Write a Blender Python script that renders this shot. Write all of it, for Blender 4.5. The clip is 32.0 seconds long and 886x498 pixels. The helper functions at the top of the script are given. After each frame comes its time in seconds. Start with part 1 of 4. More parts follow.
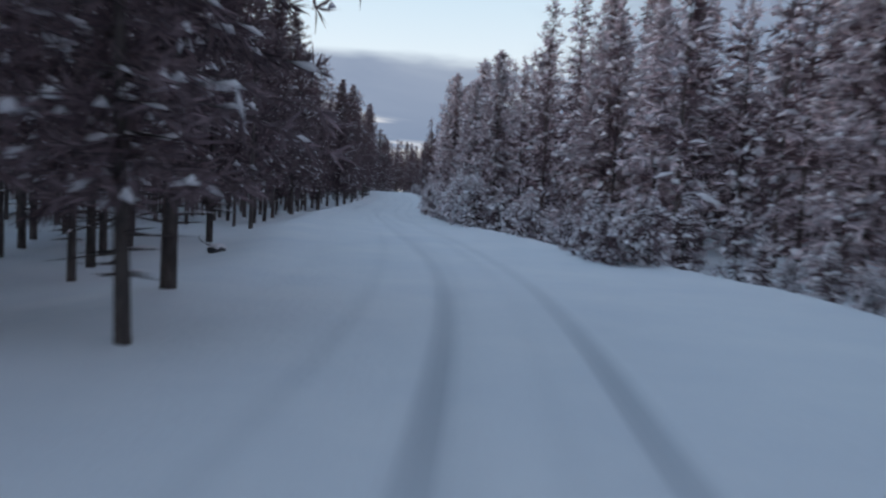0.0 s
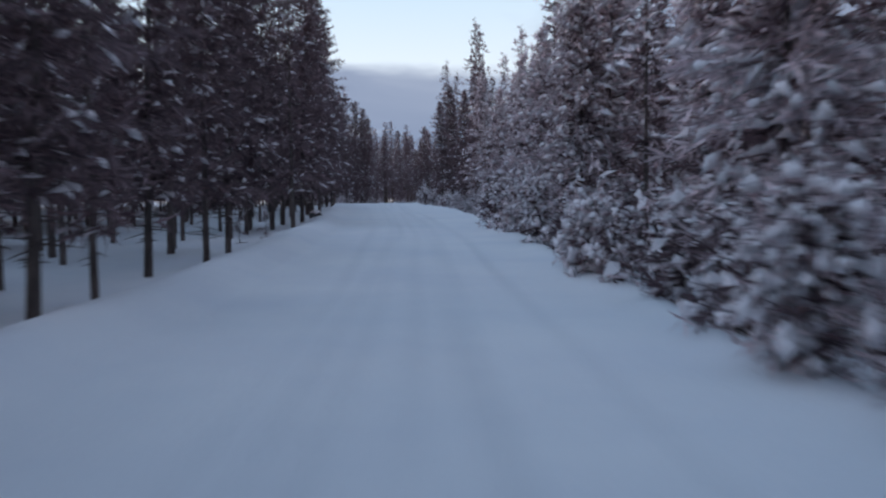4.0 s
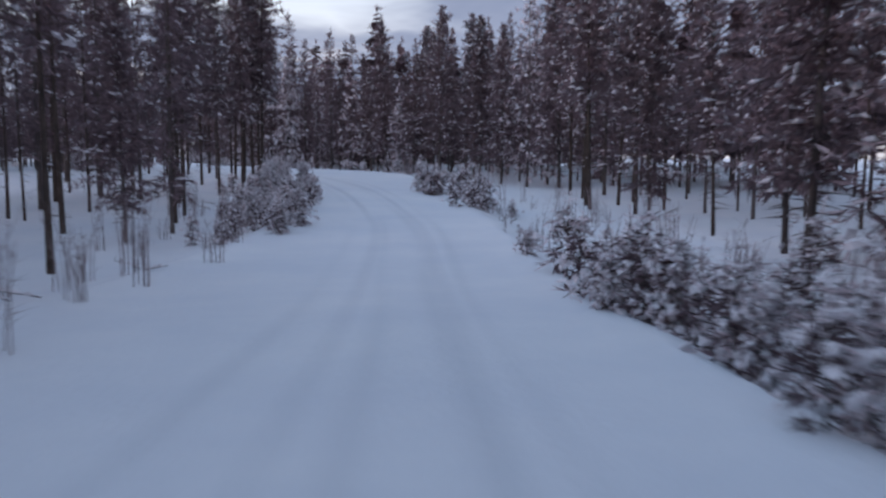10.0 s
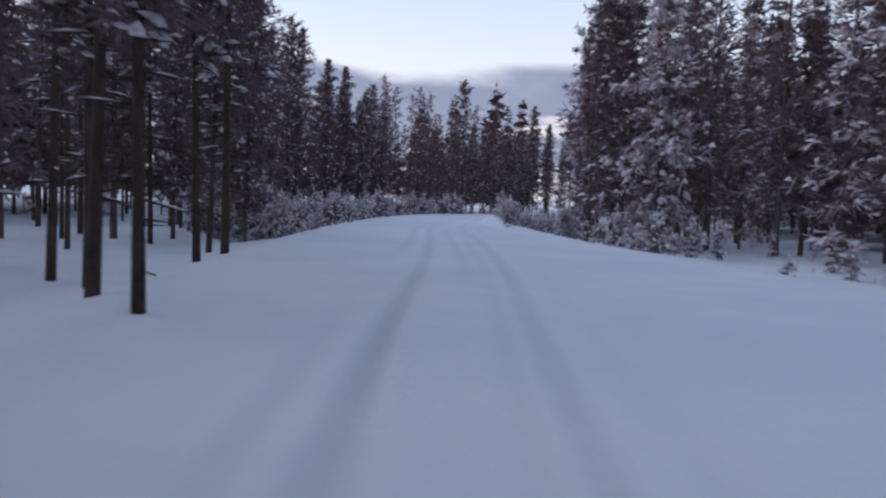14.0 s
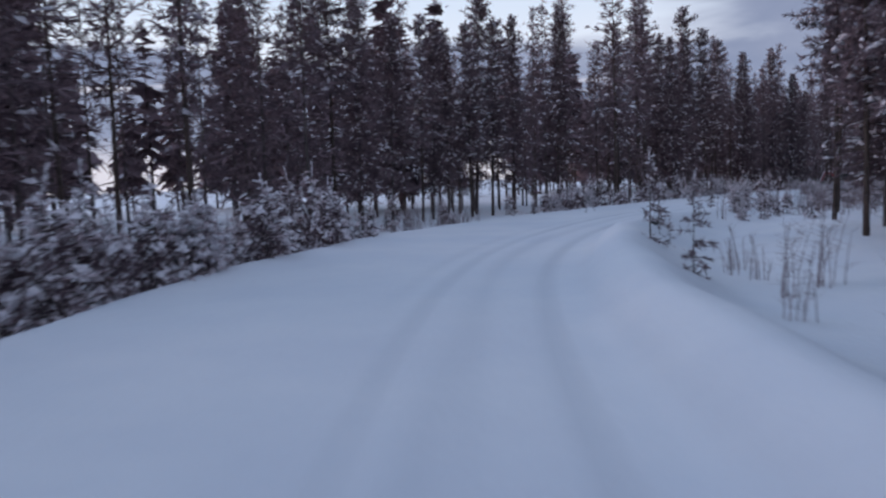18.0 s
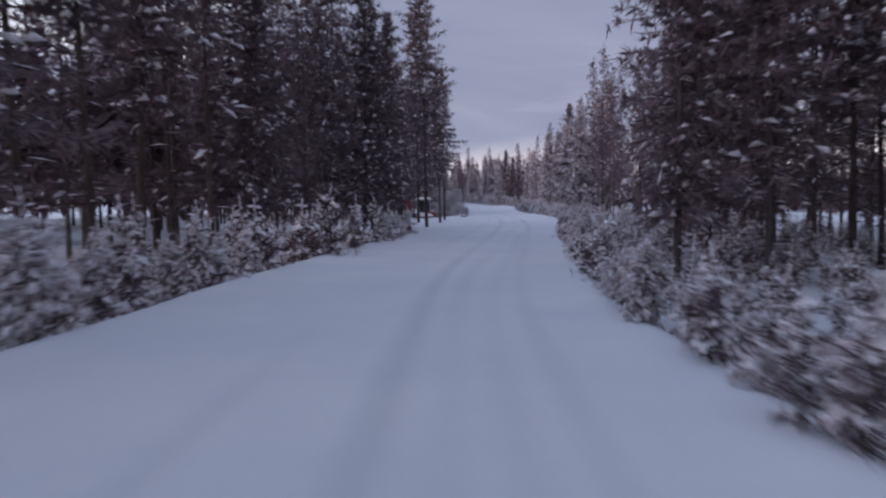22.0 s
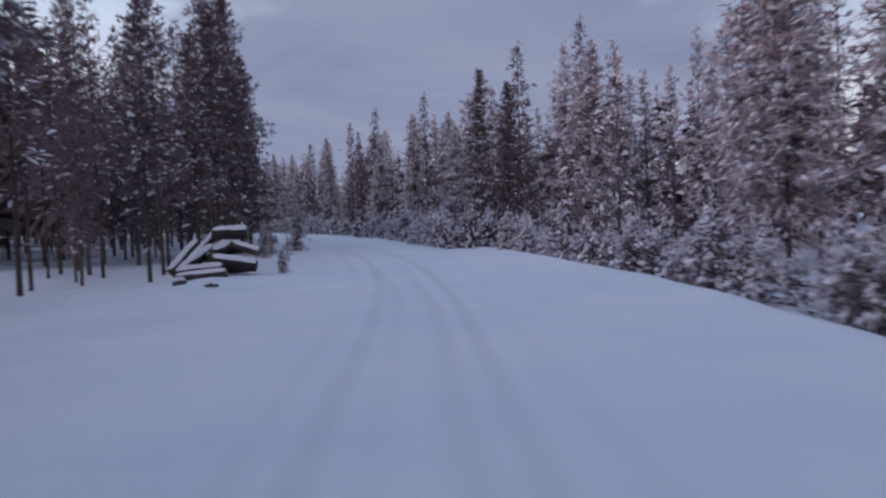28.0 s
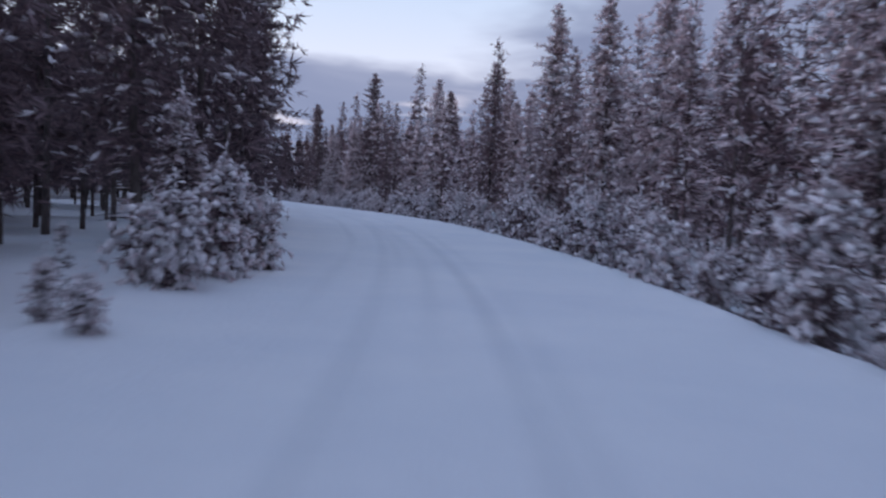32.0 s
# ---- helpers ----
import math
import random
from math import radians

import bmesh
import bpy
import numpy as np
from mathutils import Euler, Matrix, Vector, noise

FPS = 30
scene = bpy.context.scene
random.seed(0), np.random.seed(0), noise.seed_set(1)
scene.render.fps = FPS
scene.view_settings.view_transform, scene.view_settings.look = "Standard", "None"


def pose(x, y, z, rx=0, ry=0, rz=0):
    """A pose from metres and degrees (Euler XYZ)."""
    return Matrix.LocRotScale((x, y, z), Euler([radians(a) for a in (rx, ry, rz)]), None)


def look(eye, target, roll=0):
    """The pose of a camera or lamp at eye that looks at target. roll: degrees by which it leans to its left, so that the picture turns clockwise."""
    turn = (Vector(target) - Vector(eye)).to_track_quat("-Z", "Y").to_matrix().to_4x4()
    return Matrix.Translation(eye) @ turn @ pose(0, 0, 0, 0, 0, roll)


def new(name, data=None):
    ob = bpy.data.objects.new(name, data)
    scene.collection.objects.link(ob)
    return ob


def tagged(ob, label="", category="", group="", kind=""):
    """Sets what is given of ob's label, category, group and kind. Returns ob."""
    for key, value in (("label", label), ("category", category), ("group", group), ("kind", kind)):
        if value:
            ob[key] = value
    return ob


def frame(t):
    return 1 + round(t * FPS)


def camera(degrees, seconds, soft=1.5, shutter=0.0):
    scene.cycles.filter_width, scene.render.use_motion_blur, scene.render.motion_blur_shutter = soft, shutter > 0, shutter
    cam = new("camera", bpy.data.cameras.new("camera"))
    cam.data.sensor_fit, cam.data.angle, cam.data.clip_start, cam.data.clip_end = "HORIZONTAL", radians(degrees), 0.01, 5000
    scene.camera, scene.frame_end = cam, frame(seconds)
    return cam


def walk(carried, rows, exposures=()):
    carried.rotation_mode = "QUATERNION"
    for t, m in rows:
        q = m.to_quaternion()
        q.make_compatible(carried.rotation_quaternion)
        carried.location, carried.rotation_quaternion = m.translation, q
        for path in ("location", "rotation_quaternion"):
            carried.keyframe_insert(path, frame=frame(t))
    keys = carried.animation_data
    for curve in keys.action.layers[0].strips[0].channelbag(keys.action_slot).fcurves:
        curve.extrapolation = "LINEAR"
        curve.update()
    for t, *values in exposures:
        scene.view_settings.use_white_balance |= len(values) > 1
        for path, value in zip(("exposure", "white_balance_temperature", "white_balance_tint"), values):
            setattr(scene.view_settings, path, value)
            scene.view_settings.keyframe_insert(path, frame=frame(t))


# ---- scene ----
# A snow-covered forest road in northern winter dusk, seen from a car.
cam = camera(58.0, 32.0, soft=2.3, shutter=0.3)
ROWS = [
    (0.0, 0.000, 0.000, 1.557, 86.02, -2.80, 0.00),
    (0.5, 0.368, 8.041, 1.587, 86.85, -1.30, 4.39),
    (1.0, 0.176, 16.118, 1.623, 86.71, 0.30, 4.94),
    (1.5, -0.559, 24.388, 1.661, 86.71, 0.90, 8.09),
    (2.0, -1.572, 32.959, 1.672, 85.61, 0.30, 5.21),
    (2.5, -2.606, 41.772, 1.576, 84.65, 1.40, 5.35),
    (3.0, -3.515, 50.765, 1.467, 84.75, 1.36, 3.75),
    (3.5, -4.194, 59.946, 1.426, 85.63, 1.07, 1.20),
    (4.0, -4.619, 69.312, 1.425, 86.64, 0.68, -0.95),
    (4.5, -4.790, 78.842, 1.544, 87.12, 0.30, -1.37),
    (5.0, -4.915, 88.395, 1.703, 87.94, 0.40, 0.82),
    (5.5, -5.219, 97.810, 1.901, 87.12, -1.00, 2.19),
    (6.0, -5.723, 107.016, 2.106, 87.26, -2.40, 3.70),
    (6.5, -6.401, 115.889, 2.304, 87.39, -2.10, 4.49),
    (7.0, -7.199, 124.246, 2.488, 86.02, -1.50, 5.51),
    (7.5, -7.938, 131.991, 2.647, 86.16, -0.20, 3.92),
    (8.0, -8.252, 139.234, 2.788, 85.47, 0.00, -3.64),
    (8.5, -8.114, 146.218, 2.906, 83.69, 0.90, -3.74),
    (9.0, -7.692, 153.200, 2.932, 83.96, 2.90, -4.99),
    (9.5, -6.894, 160.271, 2.776, 84.93, 1.10, -9.08),
    (10.0, -5.651, 167.342, 2.419, 83.42, -0.30, -13.72),
    (10.5, -4.256, 174.274, 1.985, 80.95, 1.00, -10.70),
    (11.0, -2.965, 180.900, 1.685, 83.00, 1.60, -10.70),
    (11.5, -1.791, 187.079, 1.604, 83.83, 1.80, -10.50),
    (12.0, -0.845, 192.831, 1.704, 86.43, 1.30, -7.70),
    (12.5, -0.278, 198.259, 1.918, 88.69, 2.20, -2.00),
    (13.0, -0.147, 203.402, 2.172, 87.62, 2.00, 2.72),
    (13.5, -0.486, 208.290, 2.412, 88.16, -0.30, 9.45),
    (14.0, -1.332, 213.013, 2.622, 86.40, -2.10, 16.27),
    (14.5, -2.533, 217.705, 2.787, 86.06, -2.60, 17.01),
    (15.0, -3.926, 222.666, 2.892, 85.66, -2.88, 19.04),
    (15.5, -5.495, 228.140, 2.931, 85.63, -2.67, 19.93),
    (16.0, -7.249, 234.149, 2.913, 85.76, -2.13, 19.78),
    (16.5, -9.191, 240.691, 2.859, 85.83, -1.41, 18.68),
    (17.0, -11.286, 247.738, 2.817, 85.60, -0.67, 16.73),
    (17.5, -13.114, 255.020, 2.826, 84.41, -1.27, 9.19),
    (18.0, -14.383, 262.197, 2.845, 85.11, 2.11, 7.41),
    (18.5, -15.108, 269.229, 2.850, 85.49, 4.41, 2.88),
    (19.0, -15.098, 276.193, 2.843, 85.17, 4.23, -4.66),
    (19.5, -14.149, 283.140, 2.816, 84.64, 1.91, -15.22),
    (20.0, -12.409, 290.114, 2.782, 84.03, -0.25, -16.18),
    (20.5, -10.001, 297.069, 2.737, 85.24, -0.72, -24.74),
    (21.0, -7.086, 303.957, 2.668, 86.10, 0.29, -24.10),
    (21.5, -3.977, 310.876, 2.593, 85.95, 2.13, -24.73),
    (22.0, -0.713, 317.893, 2.515, 85.78, 0.88, -25.09),
    (22.5, 2.781, 325.037, 2.436, 85.93, 0.33, -27.04),
    (23.0, 6.692, 332.213, 2.352, 85.68, -0.03, -31.32),
    (23.5, 11.070, 339.339, 2.256, 85.48, 2.74, -34.74),
    (24.0, 15.643, 346.635, 2.155, 85.09, 3.00, -31.17),
    (24.5, 20.232, 354.316, 2.052, 85.32, -0.46, -30.75),
    (25.0, 24.855, 362.309, 1.944, 84.28, -1.10, -30.68),
    (25.5, 29.436, 370.486, 1.835, 84.68, 0.76, -30.71),
    (26.0, 33.780, 378.884, 1.725, 84.59, -0.88, -26.36),
    (26.5, 37.843, 387.529, 1.607, 85.74, 2.30, -24.85),
    (27.0, 41.846, 396.286, 1.480, 86.17, 2.58, -24.50),
    (27.5, 45.941, 405.049, 1.351, 86.95, 2.61, -27.43),
    (28.0, 50.266, 413.748, 1.236, 87.54, 2.36, -30.13),
    (28.5, 54.830, 422.364, 1.155, 87.39, 1.80, -29.06),
    (29.0, 59.220, 431.043, 1.080, 84.93, 1.70, -23.96),
    (29.5, 63.024, 439.893, 1.050, 85.61, -1.10, -19.46),
    (30.0, 66.394, 448.760, 1.051, 85.61, -1.80, -20.72),
    (30.5, 69.338, 457.547, 1.084, 86.10, 0.40, -16.53),
    (31.0, 71.656, 466.301, 1.143, 87.00, 0.50, -11.93),
    (31.5, 73.389, 475.039, 1.197, 85.43, -0.40, -8.64),
    (32.0, 74.676, 483.749, 1.250, 86.46, -2.60, -5.49),
]
walk(cam, [(t, pose(x, y, z, rx, ry, rz)) for t, x, y, z, rx, ry, rz in ROWS],
     [(0, 0.22, 7200, 19), (1, 0.32, 7150, 20), (2, 0.27, 7100, 21), (5, 0.31, 7000, 23), (7, 0.24, 6950, 26), (9, 0.33, 7150, 27), (12, 0.10, 7200, 29), (13, -0.17, 7100, 29), (14, 0.23, 7150, 29), (17, 0.22, 7050, 28), (20, 0.01, 7150, 30), (21, 0.21, 7300, 32), (22, 0.19, 7450, 35), (23, 0.25, 7500, 35), (24, -0.09, 7450, 33), (25, -0.08, 7300, 31), (26, -0.01, 7450, 34), (29, 0.04, 6900, 32), (30, 0.24, 6900, 33), (32, 0.17, 6850, 33)])

# ---- light ----
world = bpy.data.worlds.new("winter_sky")
scene.world = world
world.use_nodes = True


def nodes_of(tree):
    tree.nodes.clear()

    def add(kind, **values):
        n = tree.nodes.new(kind)
        for key, value in values.items():
            if key in n.inputs:
                n.inputs[key].default_value = value
            else:
                setattr(n, key, value)
        return n

    return add, tree.links.new


def ramp(add, stops):
    n = add("ShaderNodeValToRGB")
    e = n.color_ramp.elements
    while len(e) < len(stops):
        e.new(0.5)
    for i, (p, c) in enumerate(stops):
        e[i].position, e[i].color = p, (c, c, c, 1) if isinstance(c, float) else (*c, 1)
    return n


SUN_ELEVATION, SUN_ROTATION = radians(6), radians(-85)
add, link = nodes_of(world.node_tree)
sky = add("ShaderNodeTexSky", sky_type="NISHITA", sun_disc=False, sun_elevation=SUN_ELEVATION, sun_rotation=SUN_ROTATION,
          air_density=1.0, dust_density=0.6, ozone_density=2.0)
sky_gain = add("ShaderNodeMix", data_type="RGBA", blend_type="MULTIPLY")
sky_gain.inputs[0].default_value = 1.0
sky_gain.inputs[7].default_value = (0.60, 0.55, 0.56, 1)
link(sky.outputs[0], sky_gain.inputs[6])
way = add("ShaderNodeTexCoord")
split = add("ShaderNodeSeparateXYZ")
link(way.outputs["Generated"], split.inputs[0])


def spread(source, low, high, to_low, to_high):
    """A smooth step of a value from one range to another."""
    n = add("ShaderNodeMapRange", interpolation_type="SMOOTHSTEP")
    n.inputs["From Min"].default_value, n.inputs["From Max"].default_value = low, high
    n.inputs["To Min"].default_value, n.inputs["To Max"].default_value = to_low, to_high
    link(source, n.inputs["Value"])
    return n.outputs[0]


def maths(operation, a, b):
    n = add("ShaderNodeMath", operation=operation)
    for k, v in enumerate((a, b)):
        if isinstance(v, float):
            n.inputs[k].default_value = v
        else:
            link(v, n.inputs[k])
    return n.outputs[0]


def sky_noise(stretch_by, scale, detail=5.0, distortion=0.2):
    m = add("ShaderNodeMapping")
    m.inputs["Scale"].default_value = stretch_by
    link(way.outputs["Generated"], m.inputs[0])
    n = add("ShaderNodeTexNoise", Scale=scale, Detail=detail, Roughness=0.55, Distortion=distortion)
    link(m.outputs[0], n.inputs["Vector"])
    return n.outputs["Fac"]


def layered(factor, below, above):
    n = add("ShaderNodeMix", data_type="RGBA")
    link(factor, n.inputs[0])
    link(below, n.inputs[6])
    if isinstance(above, tuple):
        n.inputs[7].default_value = (*above, 1)
    else:
        link(above, n.inputs[7])
    return n.outputs[2]


high = split.outputs["Z"]
# thin high veil: nearly white above the cloud bank, cyan further up
pale = ramp(add, [(0.13, (0.62, 0.75, 0.84)), (0.24, (0.47, 0.67, 0.80)), (0.36, (0.34, 0.575, 0.75))])
link(high, pale.inputs[0])
clear = layered(spread(high, 0.3, 0.8, 0.85, 0.45), sky_gain.outputs[2], pale.outputs[0])
# the low bank, with a soft even top about nine degrees up
lumps = sky_noise((1.6, 1.6, 5.0), 2.4, 4.0)
bank = spread(maths("ADD", high, maths("MULTIPLY", maths("SUBTRACT", lumps, 0.5), 0.075)), 0.142, 0.166, 1.0, 0.0)
# the deck that covers the east of the sky, with a few breaks
edge = maths("ADD", split.outputs["X"], maths("MULTIPLY", maths("SUBTRACT", lumps, 0.5), 0.5))
breaks = spread(sky_noise((1.5, 1.5, 5.0), 2.1, 6.0, 0.4), 0.62, 0.86, 1.0, 0.55)
deck = maths("MULTIPLY", spread(edge, 0.07, 0.27, 0.0, 1.0), breaks)
cover = maths("MULTIPLY", maths("MAXIMUM", bank, deck), spread(maths("ADD", edge, maths("MULTIPLY", high, -0.35)), 0.62, 0.84, 1.0, 0.35))
tone = ramp(add, [(0.3, (0.18, 0.265, 0.395)), (0.55, (0.235, 0.325, 0.455)), (0.75, (0.31, 0.41, 0.53))])
link(sky_noise((1.2, 1.2, 3.5), 2.4, 6.0, 0.6), tone.inputs[0])
overcast = layered(cover, clear, tone.outputs[0])
# bright slits in the bank and the pale strip that shows under it
slit = maths("MULTIPLY", spread(sky_noise((1.1, 1.1, 11.0), 2.9, 4.0, 0.3), 0.56, 0.68, 0.0, 0.95), maths("MULTIPLY", spread(high, 0.10, 0.15, 1.0, 0.0), spread(deck, 0.3, 0.9, 1.0, 0.1)))
strip = maths("MULTIPLY", spread(maths("ADD", high, maths("MULTIPLY", maths("SUBTRACT", lumps, 0.5), 0.07)), 0.025, 0.062, 1.0, 0.0), 0.85)
mixed = layered(maths("MAXIMUM", slit, strip), overcast, (0.66, 0.75, 0.81))
back = add("ShaderNodeBackground", Strength=1.0)
link(mixed, back.inputs[0])
out = add("ShaderNodeOutputWorld")
link(back.outputs[0], out.inputs[0])

sun = new("sun", bpy.data.lights.new("sun", "SUN"))
sun.data.energy, sun.data.angle, sun.data.color = 0.7, radians(40), (1.0, 0.80, 0.78)
sun.matrix_world = look((0, 0, 30), Vector((0, 0, 30)) - Vector((math.sin(SUN_ROTATION) * math.cos(0.3), math.cos(SUN_ROTATION) * math.cos(0.3), math.sin(0.3))))
scene.view_settings.exposure = 0.0


# ---- materials ----
def surface(name, stops, scale=6.0, rough=0.9, bump=0.2, bump_scale=40.0, detail=6.0, stretch_z=1.0, island=0.0, piece=0.0, specular=0.3, sheen=0.0):
    """A noise-coloured surface with fine relief; island and piece: how much single leaves or objects differ in brightness."""
    m = bpy.data.materials.new(name)
    m.use_nodes = True
    add, link = nodes_of(m.node_tree)
    geo = add("ShaderNodeTexCoord")
    mapping = add("ShaderNodeMapping")
    mapping.inputs["Scale"].default_value = (1, 1, stretch_z)
    link(geo.outputs["Object"], mapping.inputs[0])
    grain = add("ShaderNodeTexNoise", Scale=scale, Detail=detail, Roughness=0.6)
    link(mapping.outputs[0], grain.inputs["Vector"])
    tone = ramp(add, stops)
    link(grain.outputs["Fac"], tone.inputs[0])
    colour = tone.outputs[0]
    for amount, kind, socket in ((island, "ShaderNodeNewGeometry", "Random Per Island"), (piece, "ShaderNodeObjectInfo", "Random")):
        if amount:
            info = add(kind)
            span = add("ShaderNodeMapRange")
            span.inputs["To Min"].default_value, span.inputs["To Max"].default_value = 1 - amount, 1 + amount
            link(info.outputs[socket], span.inputs["Value"])
            vary = add("ShaderNodeMix", data_type="RGBA", blend_type="MULTIPLY")
            vary.inputs[0].default_value = 1.0
            link(colour, vary.inputs[6])
            link(span.outputs[0], vary.inputs[7])
            colour = vary.outputs[2]
    fine = add("ShaderNodeTexNoise", Scale=bump_scale, Detail=4.0)
    link(mapping.outputs[0], fine.inputs["Vector"])
    relief = add("ShaderNodeBump", Strength=bump, Distance=0.05)
    link(fine.outputs["Fac"], relief.inputs["Height"])
    skin = add("ShaderNodeBsdfPrincipled", Roughness=rough)
    skin.inputs["Specular IOR Level"].default_value = specular
    link(colour, skin.inputs["Base Color"])
    link(relief.outputs[0], skin.inputs["Normal"])
    end = add("ShaderNodeOutputMaterial")
    link(skin.outputs[0], end.inputs[0])
    return m


SNOW = surface("snow_ground", [(0.3, (0.74, 0.77, 0.82)), (0.7, (0.84, 0.85, 0.87))], scale=0.35, rough=0.85, bump=0.25, bump_scale=9.0, detail=8.0, specular=0.2)
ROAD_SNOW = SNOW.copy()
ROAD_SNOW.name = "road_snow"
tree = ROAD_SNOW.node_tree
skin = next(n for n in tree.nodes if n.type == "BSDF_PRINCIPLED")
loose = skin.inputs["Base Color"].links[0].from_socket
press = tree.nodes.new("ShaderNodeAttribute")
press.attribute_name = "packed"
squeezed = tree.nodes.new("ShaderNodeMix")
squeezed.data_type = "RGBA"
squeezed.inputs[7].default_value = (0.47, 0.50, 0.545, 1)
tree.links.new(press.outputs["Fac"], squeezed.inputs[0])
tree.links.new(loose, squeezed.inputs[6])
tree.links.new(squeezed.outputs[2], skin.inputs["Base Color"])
SNOW_TREE = surface("snow_on_branches", [(0.3, (0.76, 0.70, 0.725)), (0.7, (0.88, 0.83, 0.85))], scale=8.0, rough=0.9, bump=0.3, bump_scale=30.0, island=0.12, specular=0.2)
NEEDLES = surface("needles", [(0.3, (0.145, 0.102, 0.11)), (0.7, (0.285, 0.20, 0.213))], scale=2.0, rough=0.8, bump=0.3, island=0.45, piece=0.2, specular=0.2)
FROSTED = surface("frosted_needles", [(0.3, (0.38, 0.285, 0.295)), (0.7, (0.78, 0.65, 0.67))], scale=3.0, rough=0.9, bump=0.3, island=0.5, piece=0.15, specular=0.2)
# darker copy of the foliage: the crowns' inner shade is put into its colour
SHADE_DARK = surface("shade_dark_foliage", [(0.3, (0.135, 0.092, 0.10)), (0.7, (0.25, 0.172, 0.187))], scale=3.0, rough=0.9, bump=0.3, island=0.4, piece=0.15, specular=0.15)
BARK = surface("bark", [(0.3, (0.065, 0.052, 0.05)), (0.7, (0.17, 0.135, 0.125))], scale=9.0, rough=0.95, bump=0.8, bump_scale=25.0, stretch_z=0.3, piece=0.25, specular=0.2)
BARK_UPPER = surface("pine_bark", [(0.3, (0.045, 0.032, 0.028)), (0.7, (0.12, 0.085, 0.07))], scale=7.0, rough=0.9, bump=0.7, bump_scale=22.0, stretch_z=0.35, piece=0.2, specular=0.2)

# ---- the road's line on the plan, a point every 14 m ----
STEP, START = 14.0, -42.0
ROAD_XY = [
    (-3.0, -41.9), (-2.0, -27.9), (-1.0, -14.0), (0.0, 0.0), (0.3, 14.0), (-1.0, 27.9), (-2.6, 41.8), (-3.9, 55.8),
    (-4.6, 69.8), (-4.8, 83.7), (-5.2, 97.7), (-6.1, 111.7), (-7.3, 125.7), (-8.3, 139.6), (-7.7, 153.6), (-5.6, 167.4),
    (-2.9, 181.2), (-0.6, 195.0), (-0.6, 208.9), (-3.9, 222.5), (-7.8, 236.0), (-11.8, 249.4), (-14.5, 263.1), (-15.0, 277.1),
    (-12.2, 290.8), (-7.1, 303.8), (-1.3, 316.6), (4.9, 329.1), (12.2, 341.1), (19.5, 353.0), (26.5, 365.1), (33.1, 377.5),
    (39.0, 390.1), (44.9, 402.8), (51.1, 415.4), (57.6, 427.8), (63.3, 440.6), (68.1, 453.7), (71.9, 467.2), (74.3, 481.0),
    (75.7, 494.9), (76.0, 508.9), (75.1, 522.9), (73.0, 536.7), (69.8, 550.3), (66.3, 563.9), (62.8, 577.4), (59.7, 591.1),
    (57.1, 604.8), (55.0, 618.7), (53.4, 632.6),
]
ROAD_Z = [
    0.00, 0.00, 0.00, 0.01, 0.06, 0.13, 0.03, -0.11, -0.12, 0.07, 0.35, 0.66,
    0.97, 1.25, 1.38, 0.86, 0.13, 0.23, 0.89, 1.34, 1.35, 1.26, 1.30, 1.29,
    1.23, 1.12, 0.98, 0.84, 0.68, 0.52, 0.36, 0.19, 0.02, -0.17, -0.33, -0.44,
    -0.50, -0.49, -0.40, -0.32, -0.22, -0.13, -0.03, 0.02, 0.05, 0.08, 0.10, 0.13,
    0.16, 0.19, 0.22,
]


def line_through(values, at):
    """A smooth line through values given every STEP metres, at the distances at."""
    v = np.asarray(values, float)
    u = (np.asarray(at, float) - START) / STEP
    i = np.clip(np.floor(u).astype(int), 1, len(v) - 3)
    f = (u - i)
    if v.ndim > 1:
        f = f[:, None]
    a, b, c, d = v[i - 1], v[i], v[i + 1], v[i + 2]
    return b + 0.5 * f * (c - a + f * (2 * a - 5 * b + 4 * c - d + f * (3 * (b - c) + d - a)))


DIST = np.arange(-28.0, 630.0, 0.5)
MID = line_through(ROAD_XY, DIST)
AHEAD = np.gradient(MID, axis=0)
AHEAD /= np.linalg.norm(AHEAD, axis=1)[:, None]
SIDE = np.c_[AHEAD[:, 1], -AHEAD[:, 0]]
LEVEL = line_through(ROAD_Z, DIST)

# where the driven snow ends: distance along the road, left edge, right edge, left bank, right bank
EDGES = np.array([
    (-40, -3.6, 6.0, 0.05, 0.05), (14, -3.6, 5.8, 0.08, 0.05), (23, -3.7, 4.0, 0.08, 0.05), (34, -3.8, 3.2, 0.14, 0.06), (60, -3.6, 3.1, 0.26, 0.06), (90, -3.5, 3.1, 0.30, 0.06),
    (125, -3.8, 4.0, 0.22, 0.06), (146, -5.6, 2.2, 0.05, 0.05), (156, -5.9, 2.1, 0.05, 0.05), (172, -6.2, 2.7, 0.05, 0.05), (192, -4.0, 2.8, 0.06, 0.05),
    (205, -3.2, 3.6, 0.05, 0.05), (220, -3.3, 7.4, 0.05, 0.03), (240, -4.4, 4.4, 0.06, 0.06), (262, -4.6, 2.0, 0.06, 0.40),
    (286, -5.4, 1.7, 0.06, 0.44), (300, -4.6, 2.1, 0.06, 0.12), (325, -4.4, 2.0, 0.06, 0.06), (340, -4.4, 2.1, 0.06, 0.06), (360, -4.4, 2.6, 0.06, 0.06),
    (376, -8.0, 3.2, 0.03, 0.05), (398, -3.7, 3.1, 0.06, 0.05), (420, -4.4, 3.1, 0.06, 0.05), (446, -6.0, 5.4, 0.05, 0.05),
    (470, -5.0, 6.0, 0.06, 0.05), (492, -3.8, 4.2, 0.06, 0.05), (630, -3.9, 3.8, 0.06, 0.05)])


